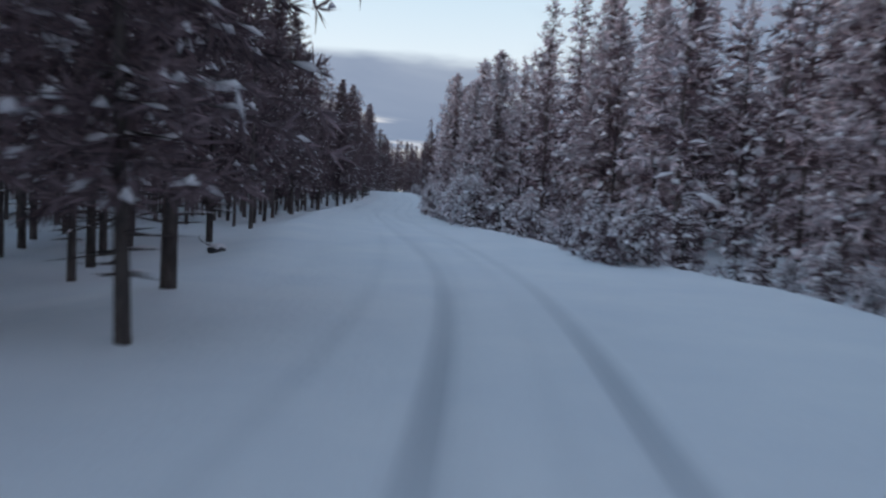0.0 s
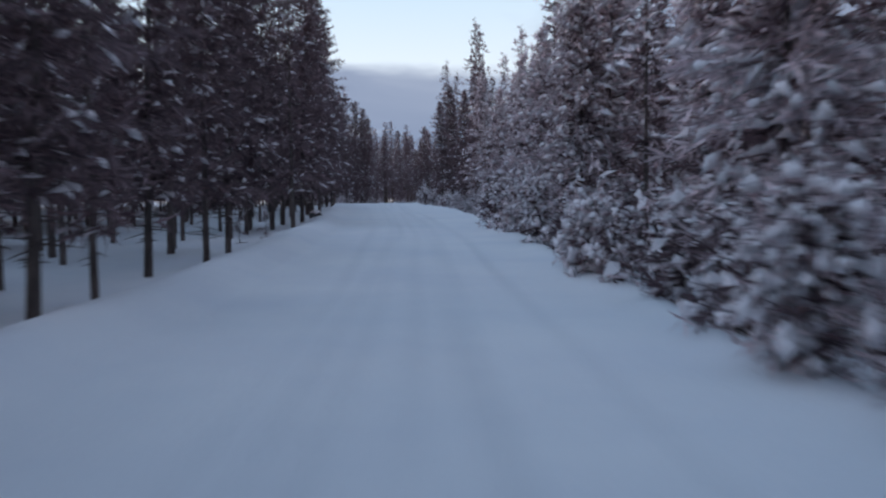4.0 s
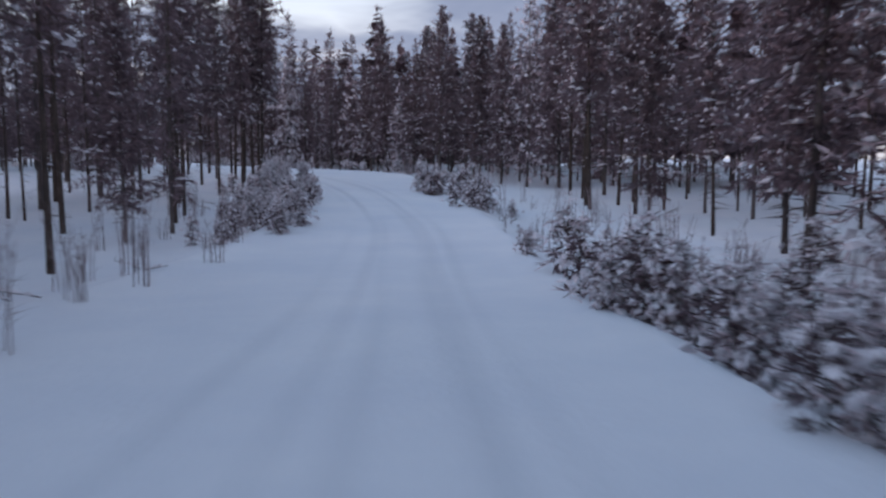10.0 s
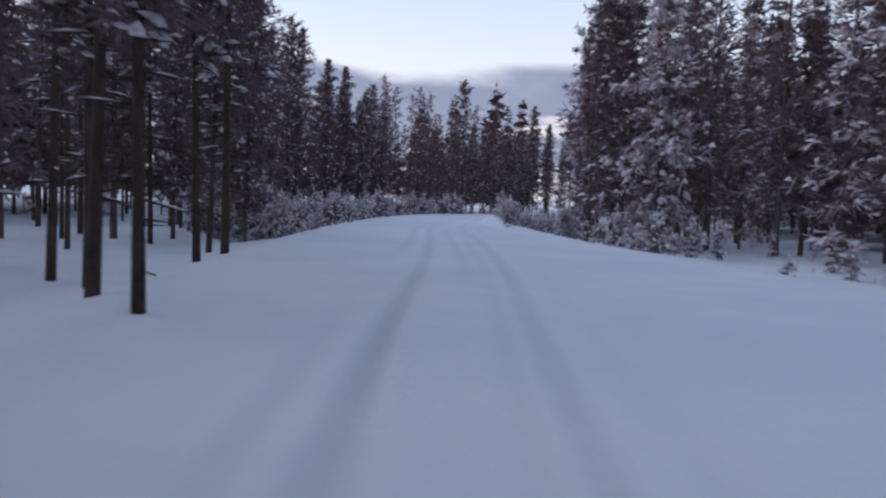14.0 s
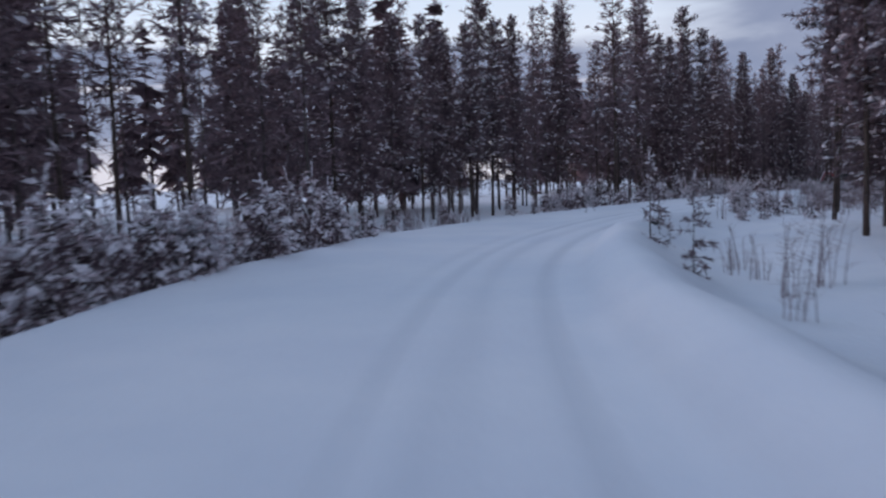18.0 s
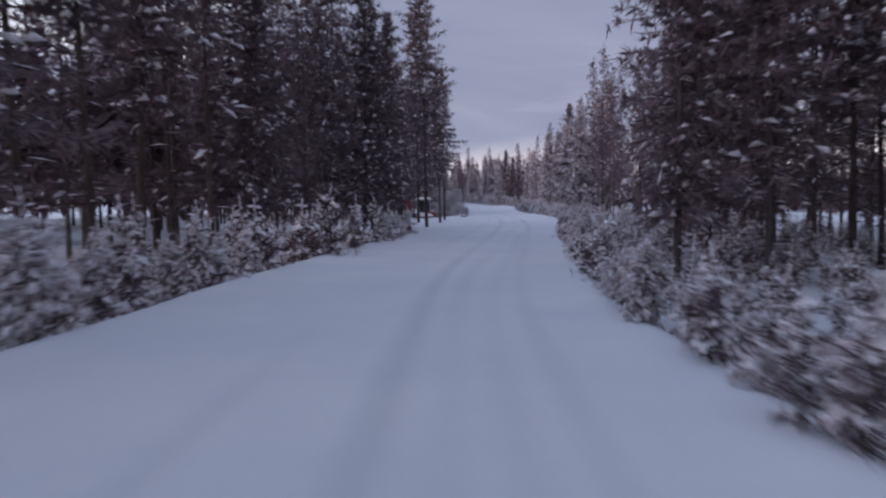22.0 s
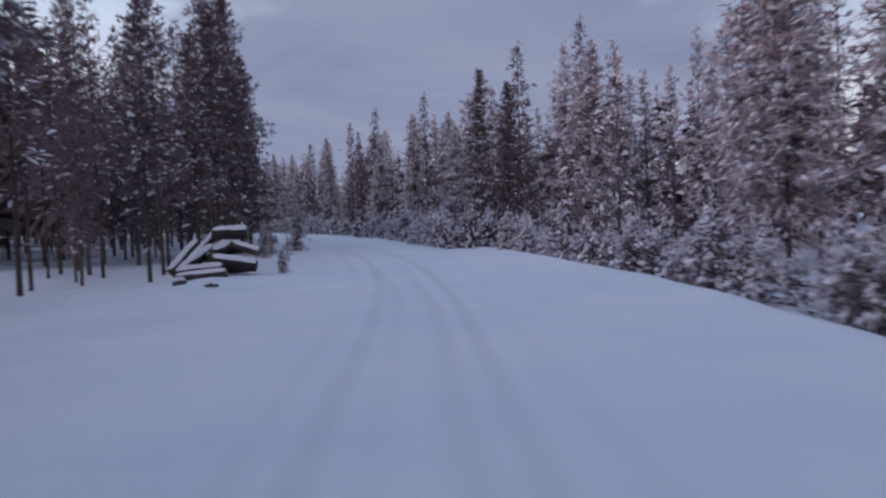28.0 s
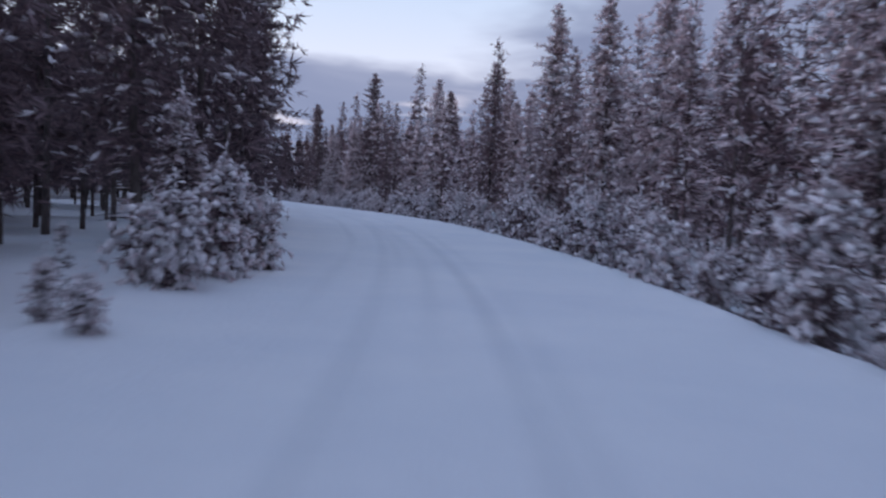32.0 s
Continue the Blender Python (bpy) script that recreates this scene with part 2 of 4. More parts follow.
# ditches beyond the driven edge: distance along the road, depth on the left, depth on the right
DITCH = np.array([(-40, 0.0, 0.1), (10, 0.0, 0.1), (32, 0.0, 0.32), (130, 0.05, 0.35), (142, 0.0, 0.25), (172, 0.0, 0.35), (190, 0.2, 0.3), (206, 0.15, 0.25), (216, 0.0, 0.1), (240, 0.15, 0.15),
                  (256, 0.32, 0.15), (300, 0.32, 0.2), (330, 0.34, 0.34), (360, 0.3, 0.34), (370, 0.05, 0.3), (396, 0.2, 0.25), (424, 0.2, 0.25), (440, 0.0, 0.2), (480, 0.05, 0.32), (630, 0.1, 0.3)])


def smooth_step(v, a, b):
    u = np.clip((v - a) / (b - a), 0, 1)
    return u * u * (3 - 2 * u)


def wave(x, y, size, seed):
    """Cheap rolling noise made of a few crossed sine waves."""
    r = np.random.RandomState(seed)
    total = 0
    for k in range(6):
        a, w, p = r.uniform(0, 2 * np.pi), r.uniform(0.6, 1.9) * 2 * np.pi / size, r.uniform(0, 6.3)
        total = total + np.sin((x * np.cos(a) + y * np.sin(a)) * w + p)
    return total / 6


def road_near(x, y):
    """Distance along the road, offset to its right and the road's level, for points of the plan."""
    x, y = np.atleast_1d(np.asarray(x, float)), np.atleast_1d(np.asarray(y, float))
    s, d, z = np.empty_like(x), np.empty_like(x), np.empty_like(x)
    for k in range(0, len(x), 4000):
        px, py = x[k:k + 4000, None], y[k:k + 4000, None]
        i = ((MID[None, ::2, 0] - px) ** 2 + (MID[None, ::2, 1] - py) ** 2).argmin(1) * 2
        off = np.c_[px[:, 0], py[:, 0]] - MID[i]
        s[k:k + 4000], z[k:k + 4000] = DIST[i], LEVEL[i]
        d[k:k + 4000] = np.sign((off * SIDE[i]).sum(1)) * np.hypot(off[:, 0], off[:, 1])
    return s, d, z


def relief(s, d, z, x, y):
    """Height of the snow."""
    left, right, bank_l, bank_r = (np.interp(s, EDGES[:, 0], EDGES[:, k]) for k in (1, 2, 3, 4))
    left = left + 0.22 * wave(x, y, 7.0, 3)
    right = right + 0.22 * wave(x, y, 7.0, 4)
    over = np.maximum(d - right, left - d)
    bank = np.where(d > 0, bank_r, bank_l)
    h = z + bank * smooth_step(over, -0.7, 0.15) * (1 - smooth_step(over, 0.3, 1.9))
    h = h - 0.22 * smooth_step(over, 0.2, 2.6)
    ditch = np.where(d > 0, np.interp(s, DITCH[:, 0], DITCH[:, 2]), np.interp(s, DITCH[:, 0], DITCH[:, 1]))
    h = h - ditch * smooth_step(over, 0.1, 1.1) * (1 - smooth_step(over, 2.4, 5.5))
    h = h + (0.12 * wave(x, y, 9.0, 5) + 0.10 * wave(x, y, 3.1, 6)) * smooth_step(over, 0.4, 3.0)
    h = h + 0.25 * wave(x, y, 45.0, 7) * smooth_step(np.abs(d), 8, 30) + 0.6 * smooth_step(np.abs(d), 12, 60)
    return h


def ground_at(x, y):
    s, d, z = road_near(x, y)
    return relief(s, d, z, np.atleast_1d(x), np.atleast_1d(y))


def mesh_from(name, verts, faces, materials, slots=None, smooth=True):
    """A mesh from arrays of corners and triangles or quads."""
    me = bpy.data.meshes.new(name)
    faces = np.asarray(faces, np.int32)
    n, k = faces.shape
    me.vertices.add(len(verts))
    me.vertices.foreach_set("co", np.asarray(verts, np.float32).ravel())
    me.loops.add(n * k)
    me.loops.foreach_set("vertex_index", faces.ravel())
    me.polygons.add(n)
    me.polygons.foreach_set("loop_start", np.arange(n, dtype=np.int32) * k)
    for m in materials:
        me.materials.append(m)
    if slots is not None:
        me.polygons.foreach_set("material_index", np.asarray(slots, np.int32))
    me.polygons.foreach_set("use_smooth", np.full(n, smooth))
    me.update(calc_edges=True)
    return me


def sheet(rows, cols):
    i = np.arange(rows * cols).reshape(rows, cols)
    return np.stack([i[:-1, :-1], i[:-1, 1:], i[1:, 1:], i[1:, :-1]], -1).reshape(-1, 4)


# ---- the road strip ----
across = np.unique(np.round(np.r_[np.arange(-9.5, -3, 0.25), np.arange(-3, 3, 0.08), np.arange(3, 9.6, 0.25)], 2))
rows_on = np.arange(0, len(DIST), 2)
S2, D2 = np.meshgrid(DIST[rows_on], across, indexing="ij")
X2 = MID[rows_on, 0, None] + SIDE[rows_on, 0, None] * D2
Y2 = MID[rows_on, 1, None] + SIDE[rows_on, 1, None] * D2
Z2 = relief(S2, D2, LEVEL[rows_on, None] + 0 * D2, X2, Y2)


def rut(middle, width, depth):
    u = (D2 - middle) / width
    return -depth * np.exp(-u ** 4) + 0.15 * depth * (np.exp(-(np.abs(u) - 1.6) ** 2 * 2))


drift = 0.16 * np.sin(S2 / 17.0) + 0.06 * np.sin(S2 / 7.3 + 1.0) + 0.38 * (1 - smooth_step(S2, 10, 34))
drift_b = -0.75 + 0.25 * np.sin(S2 / 23.0 + 2.0)
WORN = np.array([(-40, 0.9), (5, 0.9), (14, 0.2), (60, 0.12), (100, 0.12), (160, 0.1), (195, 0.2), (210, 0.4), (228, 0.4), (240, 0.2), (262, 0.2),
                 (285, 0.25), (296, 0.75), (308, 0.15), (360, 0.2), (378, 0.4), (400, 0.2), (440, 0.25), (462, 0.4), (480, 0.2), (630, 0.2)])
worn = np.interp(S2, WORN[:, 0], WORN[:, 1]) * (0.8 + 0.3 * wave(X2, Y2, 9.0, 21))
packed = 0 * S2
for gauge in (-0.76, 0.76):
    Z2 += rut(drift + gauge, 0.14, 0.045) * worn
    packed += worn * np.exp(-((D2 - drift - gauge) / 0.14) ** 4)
# older, half-filled tracks that wander across the road
for k, (offset, sway, length) in enumerate(((-1.5, 0.30, 31.0), (-0.45, 0.22, 23.0), (0.1, 0.25, 40.0), (1.25, 0.28, 27.0), (0.55, 0.15, 19.0))):
    line = offset + sway * np.sin(S2 / length + 1.7 * k) + 0.05 * np.sin(S2 / 3.1 + k)
    strength = np.clip(0.45 + 0.9 * wave(S2, 0 * S2 + 13.0 * k, 21.0, 40 + k), 0, 1)
    Z2 += rut(line, 0.13 + 0.03 * (k % 3), 0.016) * strength
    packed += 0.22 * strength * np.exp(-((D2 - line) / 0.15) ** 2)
Z2 += 0.008 * wave(S2 / 3.0, D2, 0.7, 9) + 0.012 * wave(S2 / 4.0, D2, 1.6, 10)
Z2 -= 0.10 * smooth_step(np.abs(D2), 9.0, 9.5)
road = new("road", mesh_from("road", np.stack([X2, Y2, Z2], -1).reshape(-1, 3), sheet(*X2.shape), [ROAD_SNOW]))
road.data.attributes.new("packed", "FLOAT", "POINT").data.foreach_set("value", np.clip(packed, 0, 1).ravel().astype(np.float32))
tagged(road, "forest road covered in packed snow with shallow tyre ruts", "road", kind="structure")

# ---- the ground to the horizon ----
gx = np.r_[-2500, -1200, -600, -300, -180, np.arange(-110, 190, 2.0), 240, 340, 600, 1200, 2500]
gy = np.r_[-2500, -1000, -400, -150, -70, np.arange(-36, 680, 2.0), 760, 900, 1300, 2200, 3500]
GX, GY = (g.ravel() for g in np.meshgrid(gx, gy, indexing="ij"))
gs, gd, gz = road_near(GX, GY)
GZ = relief(gs, gd, gz, GX, GY) - 0.5 * (1 - smooth_step(np.abs(gd), 6.5, 9.0))
ground = new("ground", mesh_from("ground", np.c_[GX, GY, GZ], sheet(len(gx), len(gy)), [SNOW]))
tagged(ground, "forest floor under smooth deep snow", "ground", kind="structure")


# ---- how trees are made ----
class Shape:
    """Corners and triangles by part: 0 trunk, 1 needles, 2 snow, 3 foliage coloured dark as if shaded."""

    def __init__(self):
        self.v, self.f, self.m, self.count = [], [], [], 0

    def put(self, verts, faces, part):
        self.v.append(np.asarray(verts, float))
        self.f.append(np.asarray(faces, int) + self.count)
        self.m.append(np.full(len(faces), part))
        self.count += len(verts)

    def arrays(self):
        return np.concatenate(self.v), np.concatenate(self.f), np.concatenate(self.m)


def tube(shape, points, radii, sides, part):
    pts = np.asarray(points, float)
    ring = np.linspace(0, 2 * np.pi, sides, endpoint=False)
    verts, faces = [], []
    for k, (p, r) in enumerate(zip(pts, radii)):
        verts.append(np.c_[p[0] + r * np.cos(ring), p[1] + r * np.sin(ring), np.full(sides, p[2])])
        if k:
            for j in range(sides):
                a, b = (k - 1) * sides + j, (k - 1) * sides + (j + 1) % sides
                faces += [(a, b, b + sides), (a, b + sides, a + sides)]
    shape.put(np.concatenate(verts), faces, part)


BLOB_FACES = [(0, 1, 6), (1, 2, 6), (2, 3, 6), (3, 4, 6), (4, 5, 6), (5, 0, 6), (1, 5, 3)]


def blob(shape, p, along, size, rng, part=2):
    """A soft lump of snow lying along a branch, its tip bent down."""
    along = along / np.linalg.norm(along)
    side = np.cross(along, (0, 0, 1.0))
    side /= np.linalg.norm(side) + 1e-9
    l, w, t = size[0] * rng.uniform(0.8, 1.25), size[1] * rng.uniform(0.8, 1.25), size[2] * rng.uniform(0.8, 1.25)
    up = np.array((0, 0, 1.0))
    f = rng.uniform(0.35, 0.75, 4)
    shape.put([p - along * l * 0.9, p - along * l * f[0] - side * w, p + along * l * f[1] - side * w * 0.85, p + along * l - up * t * 0.9, p + along * l * f[2] + side * w,
               p - along * l * f[3] + side * w * 0.85, p + up * t], BLOB_FACES, part)


def spray(shape, p, along, size, blades, rng, part=1):
    """A tuft of needles: thin blades fanned round the twig's direction."""
    verts, faces = [], []
    for k in range(blades):
        way = along + rng.normal(0, 0.7, 3)
        way /= np.linalg.norm(way)
        side = np.cross(way, rng.normal(0, 1, 3))
        side /= np.linalg.norm(side) + 1e-9
        l, w = size * rng.uniform(0.6, 1.25), size * rng.uniform(0.07, 0.14)
        n = len(verts)
        verts += [p - way * l * 0.25 + side * w * 0.4, p + way * l * 0.35 - side * w, p + way * l]
        faces.append((n, n + 1, n + 2))
    shape.put(verts, faces, part)


FINGER_FACES = [(0, 2, 1), (0, 3, 2), (0, 1, 3), (4, 1, 2), (4, 2, 3), (4, 3, 1)]


def finger(shape, p, along, length, width, rng, part=2):
    """A slim lump of snow round a twig, thickest past its middle."""
    along = along / (np.linalg.norm(along) + 1e-9)
    side = np.cross(along, (0.1, 0.05, 1.0))
    side /= np.linalg.norm(side) + 1e-9
    up = np.cross(side, along)
    m = p + along * length * rng.uniform(-0.1, 0.3)
    a, b, c = width * rng.uniform(0.7, 1.3, 3)
    shape.put([p - along * length * 0.5, m + side * a - up * b * 0.35, m - side * b - up * a * 0.35, m + up * c * 0.9, p + along * length * 0.5 - up * width * 0.3], FINGER_FACES, part)


def skirt(shape, p, reach, drop, points, rng, snow):
    """One jagged layer of boughs round the stem: tips that hang down with notches between them."""
    turn_a, tilt = rng.uniform(0, 6.28), rng.normal(0, 0.28, 2)
    p = p + np.array([rng.normal(0, 0.14) * reach, rng.normal(0, 0.14) * reach, 0])
    verts, faces, caps = [p + np.array([0, 0, 0.35 * reach])], [], []
    for k in range(2 * points):
        a = turn_a + (k + rng.uniform(-0.35, 0.35)) * math.pi / points
        r = reach * (rng.uniform(0.8, 1.25) if k % 2 == 0 else rng.uniform(0.5, 0.85))
        verts.append(p + np.array([math.cos(a) * r, math.sin(a) * r, -drop * r * rng.uniform(0.2, 1.4) + r * (tilt[0] * math.cos(a) + tilt[1] * math.sin(a)) + (0.12 * reach if k % 2 else 0.0)]))
        if k % 2 == 0 and rng.rand() < snow:
            caps.append(len(verts) - 1)
    for k in range(2 * points):
        faces.append((0, 1 + k, 1 + (k + 1) % (2 * points)))
    # part 3: these boughs take the foliage colour with shade in it
    shape.put(verts, faces, 3)
    for k in caps:
        tip, root = verts[k] + (0, 0, 0.04), verts[0] * 0.45 + verts[k] * 0.55 + (0, 0, 0.05)
        for f in (0.6,) if points < 9 else (0.35, 0.85):
            finger(shape, root + (tip - root) * (f + rng.uniform(-0.2, 0.2)), tip - root + rng.normal(0, 0.12 * reach, 3), reach * rng.uniform(0.22, 0.42), reach * rng.uniform(0.05, 0.10), rng, 2 if rng.rand() < 0.6 else 1)


def make_tree(seed, tall, clear, reach, whorl, arms, tufts, blades, tuft_size, snow, droop, taper=0.8, trunk_r=0.0, bare=0, sides=7, lump=1.0, fat=0.17, core=0.27, layer=0.6, points=11, leader=0.0, hang=0.0, heap=1.6):
    """tall: height; clear: height of the lowest living branch; reach: longest branch; whorl: step between whorls; snow: chance of a lump per tuft."""
    rng = np.random.RandomState(seed)
    shape = Shape()
    r0 = trunk_r or 0.006 * tall + 0.02
    heights = np.linspace(-0.3, tall, 7)
    bend = np.c_[np.cumsum(rng.normal(0, 0.018 * tall / 10, 7)), np.cumsum(rng.normal(0, 0.018 * tall / 10, 7))]
    bend -= bend[0]
    radii = [r0 * 1.12] + [r0 * (1 - 0.93 * h / tall) for h in heights[1:]]
    tube(shape, np.c_[bend, heights], radii, sides, 0)

    def stem(h):
        return np.array([np.interp(h, heights, bend[:, 0]), np.interp(h, heights, bend[:, 1]), h])

    for k in range(bare):
        h = rng.uniform(0.12 * clear + 0.5, clear + 0.1 * tall)
        a, l = rng.uniform(0, 6.28), rng.uniform(0.25, 0.9) * min(1.0, reach)
        p = stem(h)
        q = p + np.array([np.cos(a) * l, np.sin(a) * l, rng.uniform(-0.3, 0.1) * l])
        w = np.array([0, 0, 0.018])
        s = np.array([-np.sin(a), np.cos(a), 0]) * 0.012
        shape.put([p + w, p - w, p + s, q], [(0, 1, 3), (1, 2, 3), (2, 0, 3)], 0)
        if rng.rand() < snow * 0.7:
            blob(shape, p * 0.5 + q * 0.5 + w, q - p, (l * 0.35, 0.03, 0.025), rng)
    h, turn_a = clear, rng.uniform(0, 6.28)
    while h < tall - 0.1:
        u = (h - clear) / (tall - clear)
        wide = reach * (1 - u) ** taper * min(1.0, 0.55 + u * 3.0)
        for k in range(arms):
            if rng.rand() < 0.16:
                continue
            a = turn_a + (k + rng.uniform(-0.3, 0.3)) * 6.283 / arms
            l = max(0.12, wide * rng.uniform(0.45, 1.2) * (1 + 0.25 * math.sin(a + seed) * math.sin(3.0 * h + seed)))
            rise = (0.75 * u * u + 0.05) - droop * (1 - u) * rng.uniform(0.5, 1.3)
            p0 = stem(h + rng.uniform(-0.45, 0.45) * whorl)
            flat = np.array([np.cos(a), np.sin(a), 0.0])
            tip = p0 + flat * l + np.array([0, 0, rise * l])
            side = np.array([-np.sin(a), np.cos(a), 0.0])
            t0, w = p0 - np.array([0, 0, 0.02]), 0.012 + 0.008 * l
            shape.put([p0 + side * w, p0 - side * w, t0, tip], [(0, 1, 3), (1, 2, 3), (2, 0, 3)], 0)
            n = max(1, int(round(tufts * (0.35 + 0.65 * l / reach))))
            for j in range(n):
                f = (j + rng.uniform(0.4, 1.0)) / n
                sag = -droop * 0.25 * f * f * l
                p = p0 + (tip - p0) * f + np.array([0, 0, sag]) + side * rng.uniform(-0.22, 0.22) * l * f
                way = flat + side * rng.uniform(-0.8, 0.8) + np.array([0, 0, rise - droop * 0.5 * f])
                spray(shape, p, way / np.linalg.norm(way), tuft_size * (1.15 - 0.35 * u), blades, rng)
                s = tuft_size * lump * (1.1 - 0.3 * u)
                for i in range(rng.poisson(snow * heap)):
                    q = p + rng.normal(0, 0.32 * tuft_size, 3) + np.array([0, 0, 0.08 * tuft_size])
                    lie = way + rng.normal(0, 0.35, 3) - np.array([0, 0, hang * rng.rand()])
                    finger(shape, q, lie, s * rng.uniform(0.45, 1.0), s * fat * rng.uniform(0.3, 0.75), rng)
        turn_a += 1.1
        h += whorl * rng.uniform(0.45, 1.55) * (1 - 0.55 * u)
    h = clear + 0.2 * layer
    while core and h < tall - 0.3:
        u = (h - clear) / (tall - clear)
        wide = reach * (1 - u) ** taper * min(1.0, 0.55 + u * 3.0) * core
        if core > 0.8:
            skirt(shape, stem(h), wide * rng.uniform(0.6, 1.2), droop + 0.15 - 0.5 * u, points, rng, snow * 0.9)
        else:
            # sprays round the stem, coloured dark to stand for shade inside the crown
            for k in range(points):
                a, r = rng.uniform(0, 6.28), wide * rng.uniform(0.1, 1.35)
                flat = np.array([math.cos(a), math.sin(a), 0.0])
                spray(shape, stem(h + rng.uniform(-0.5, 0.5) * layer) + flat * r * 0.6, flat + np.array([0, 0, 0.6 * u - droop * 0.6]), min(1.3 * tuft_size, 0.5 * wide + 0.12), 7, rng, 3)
        h += layer * rng.uniform(0.75, 1.25) * (1 - 0.5 * u)
    top = stem(tall)
    if leader:
        # upright shoots with a ring of short arms, all coated with frost
        for base, l in [(top, leader)] + [(stem(tall * rng.uniform(0.72, 0.95)) + np.array([*rng.normal(0, 0.28 * reach, 2), 0]), leader * rng.uniform(0.4, 0.75)) for k in range(3)]:
            shoot = np.array([rng.normal(0, 0.10), rng.normal(0, 0.10), 1.0])
            tube(shape, [base - 0.3 * l * shoot, base + l * shoot], [0.013, 0.006], 4, 0)
            for f in (0.1, 0.4, 0.72, 1.0):
                finger(shape, base + shoot * l * f, shoot, l * 0.42, 0.030, rng, 2 if rng.rand() < 0.75 else 1)
            for k in range(5):
                a = k * 1.257 + rng.uniform(-0.3, 0.3)
                out_way = np.array([math.cos(a), math.sin(a), rng.uniform(-0.1, 0.5)])
                finger(shape, base + shoot * l * rng.choice([0.05, 0.55]) + out_way * l * 0.2, out_way, l * 0.5, 0.035, rng, 2 if rng.rand() < 0.7 else 1)
    for k in range(3):
        spray(shape, top - np.array([0, 0, 0.25 * k * tuft_size]), np.array([0, 0, 1.0]), tuft_size * 0.8, blades + 1, rng)
    if snow > 0.3:
        blob(shape, top, np.array([0.2, 0.1, 1.0]), (tuft_size * 0.3, tuft_size * 0.12, tuft_size * 0.12), rng)
    return shape.arrays()


# kinds: arguments of make_tree for near and far copies
KINDS = {
    # dark pines with a bare foot, on the shaded side
    "dark": [dict(tall=h, clear=c, reach=r, whorl=0.46, arms=6, tufts=9, blades=9, tuft_size=0.30, snow=0.24, droop=0.28, taper=0.68, bare=46, heap=1.2, lump=1.5, fat=0.27, core=0.55, points=12)
             for h, c, r in ((11.2, 1.8, 2.2), (12.8, 2.3, 2.4), (10.2, 1.5, 2.0))],
    # snowy conical trees, green to the ground
    "snowy": [dict(tall=h, clear=c, reach=r, whorl=0.42, arms=6, tufts=9, blades=8, tuft_size=0.30, snow=0.62, droop=0.4, taper=0.72, bare=6, heap=1.15, lump=1.75, fat=0.3, core=0.5, points=10)
              for h, c, r in ((9.4, 0.6, 1.9), (8.2, 0.5, 1.8), (10.4, 0.9, 2.1))],
    # tall thin pines with open crowns
    "thin": [dict(tall=h, clear=c, reach=r, whorl=0.5, arms=5, tufts=9, blades=9, tuft_size=0.30, snow=0.28, droop=0.15, taper=0.45, bare=56, trunk_r=0.085, heap=1.2, lump=1.6, fat=0.28, core=0.45, points=8)
             for h, c, r in ((11.8, 4.2, 1.5), (13.2, 5.2, 1.6), (10.8, 3.4, 1.4))],
    # young pines bent under snow
    "young": [dict(tall=h, clear=0.12, reach=r, whorl=0.22, arms=7, layer=0.26, points=8, core=0.5, tufts=5, blades=6, tuft_size=0.22, snow=1.0, droop=0.55, taper=0.42, bare=0, trunk_r=0.025, sides=5, lump=1.5, fat=0.48,
                   leader=l, hang=0.9, heap=1.4)
              for h, r, l in ((1.7, 0.85, 0.42), (2.2, 0.95, 0.55), (1.3, 0.85, 0.3), (1.9, 0.8, 0.5))],
    # young spruces, dense cones under snow
    "spruce": [dict(tall=h, clear=0.15, reach=r, whorl=0.2, arms=7, layer=0.26, points=9, core=0.5, tufts=5, blades=7, tuft_size=0.18, snow=0.8, droop=0.5, taper=0.8, bare=0, trunk_r=0.035, sides=5, lump=1.2, fat=0.3, leader=0.3, hang=0.6)
               for h, r in ((2.3, 0.85), (2.9, 1.0), (1.8, 0.7))],
    # little sparse saplings standing in the open snow
    "sapling": [dict(tall=h, clear=0.1, reach=r, whorl=0.30, arms=4, tufts=3, blades=7, tuft_size=0.19, snow=0.5, droop=0.3, taper=0.8, bare=0, trunk_r=0.018, sides=5, core=0.0, leader=0.25)
                for h, r in ((1.5, 0.5), (1.1, 0.42), (1.9, 0.55))],
}


def lean_version(k, share, bigger, fewer=0):
    """The same kind with fewer, larger tufts."""
    k = dict(k)
    k["tufts"] = max(1, int(round(k["tufts"] * share * 0.85)))
    k["whorl"] *= 1.0 / max(share, 0.55)
    k["tuft_size"] *= bigger
    k["blades"] = max(4, int(k["blades"] * 0.75))
    k["bare"] = int(k["bare"] * share)
    k["sides"], k["heap"], k["lump"] = 5, 0.9 * k.get("heap", 1.6), 0.85 * k.get("lump", 1.0)
    k["core"] = min(k.get("core", 0.27) * 1.3, 0.6) if fewer < 3 else 0.92
    k["points"] = max(5, k.get("points", 11) // 2)
    k["arms"] = 1 if fewer > 1 else max(4, k["arms"] - 1)
    if fewer > 1:
        k["layer"], k["points"], k["tufts"], k["bare"] = 0.85 * k.get("layer", 0.6), 8, 1, 3
    return k


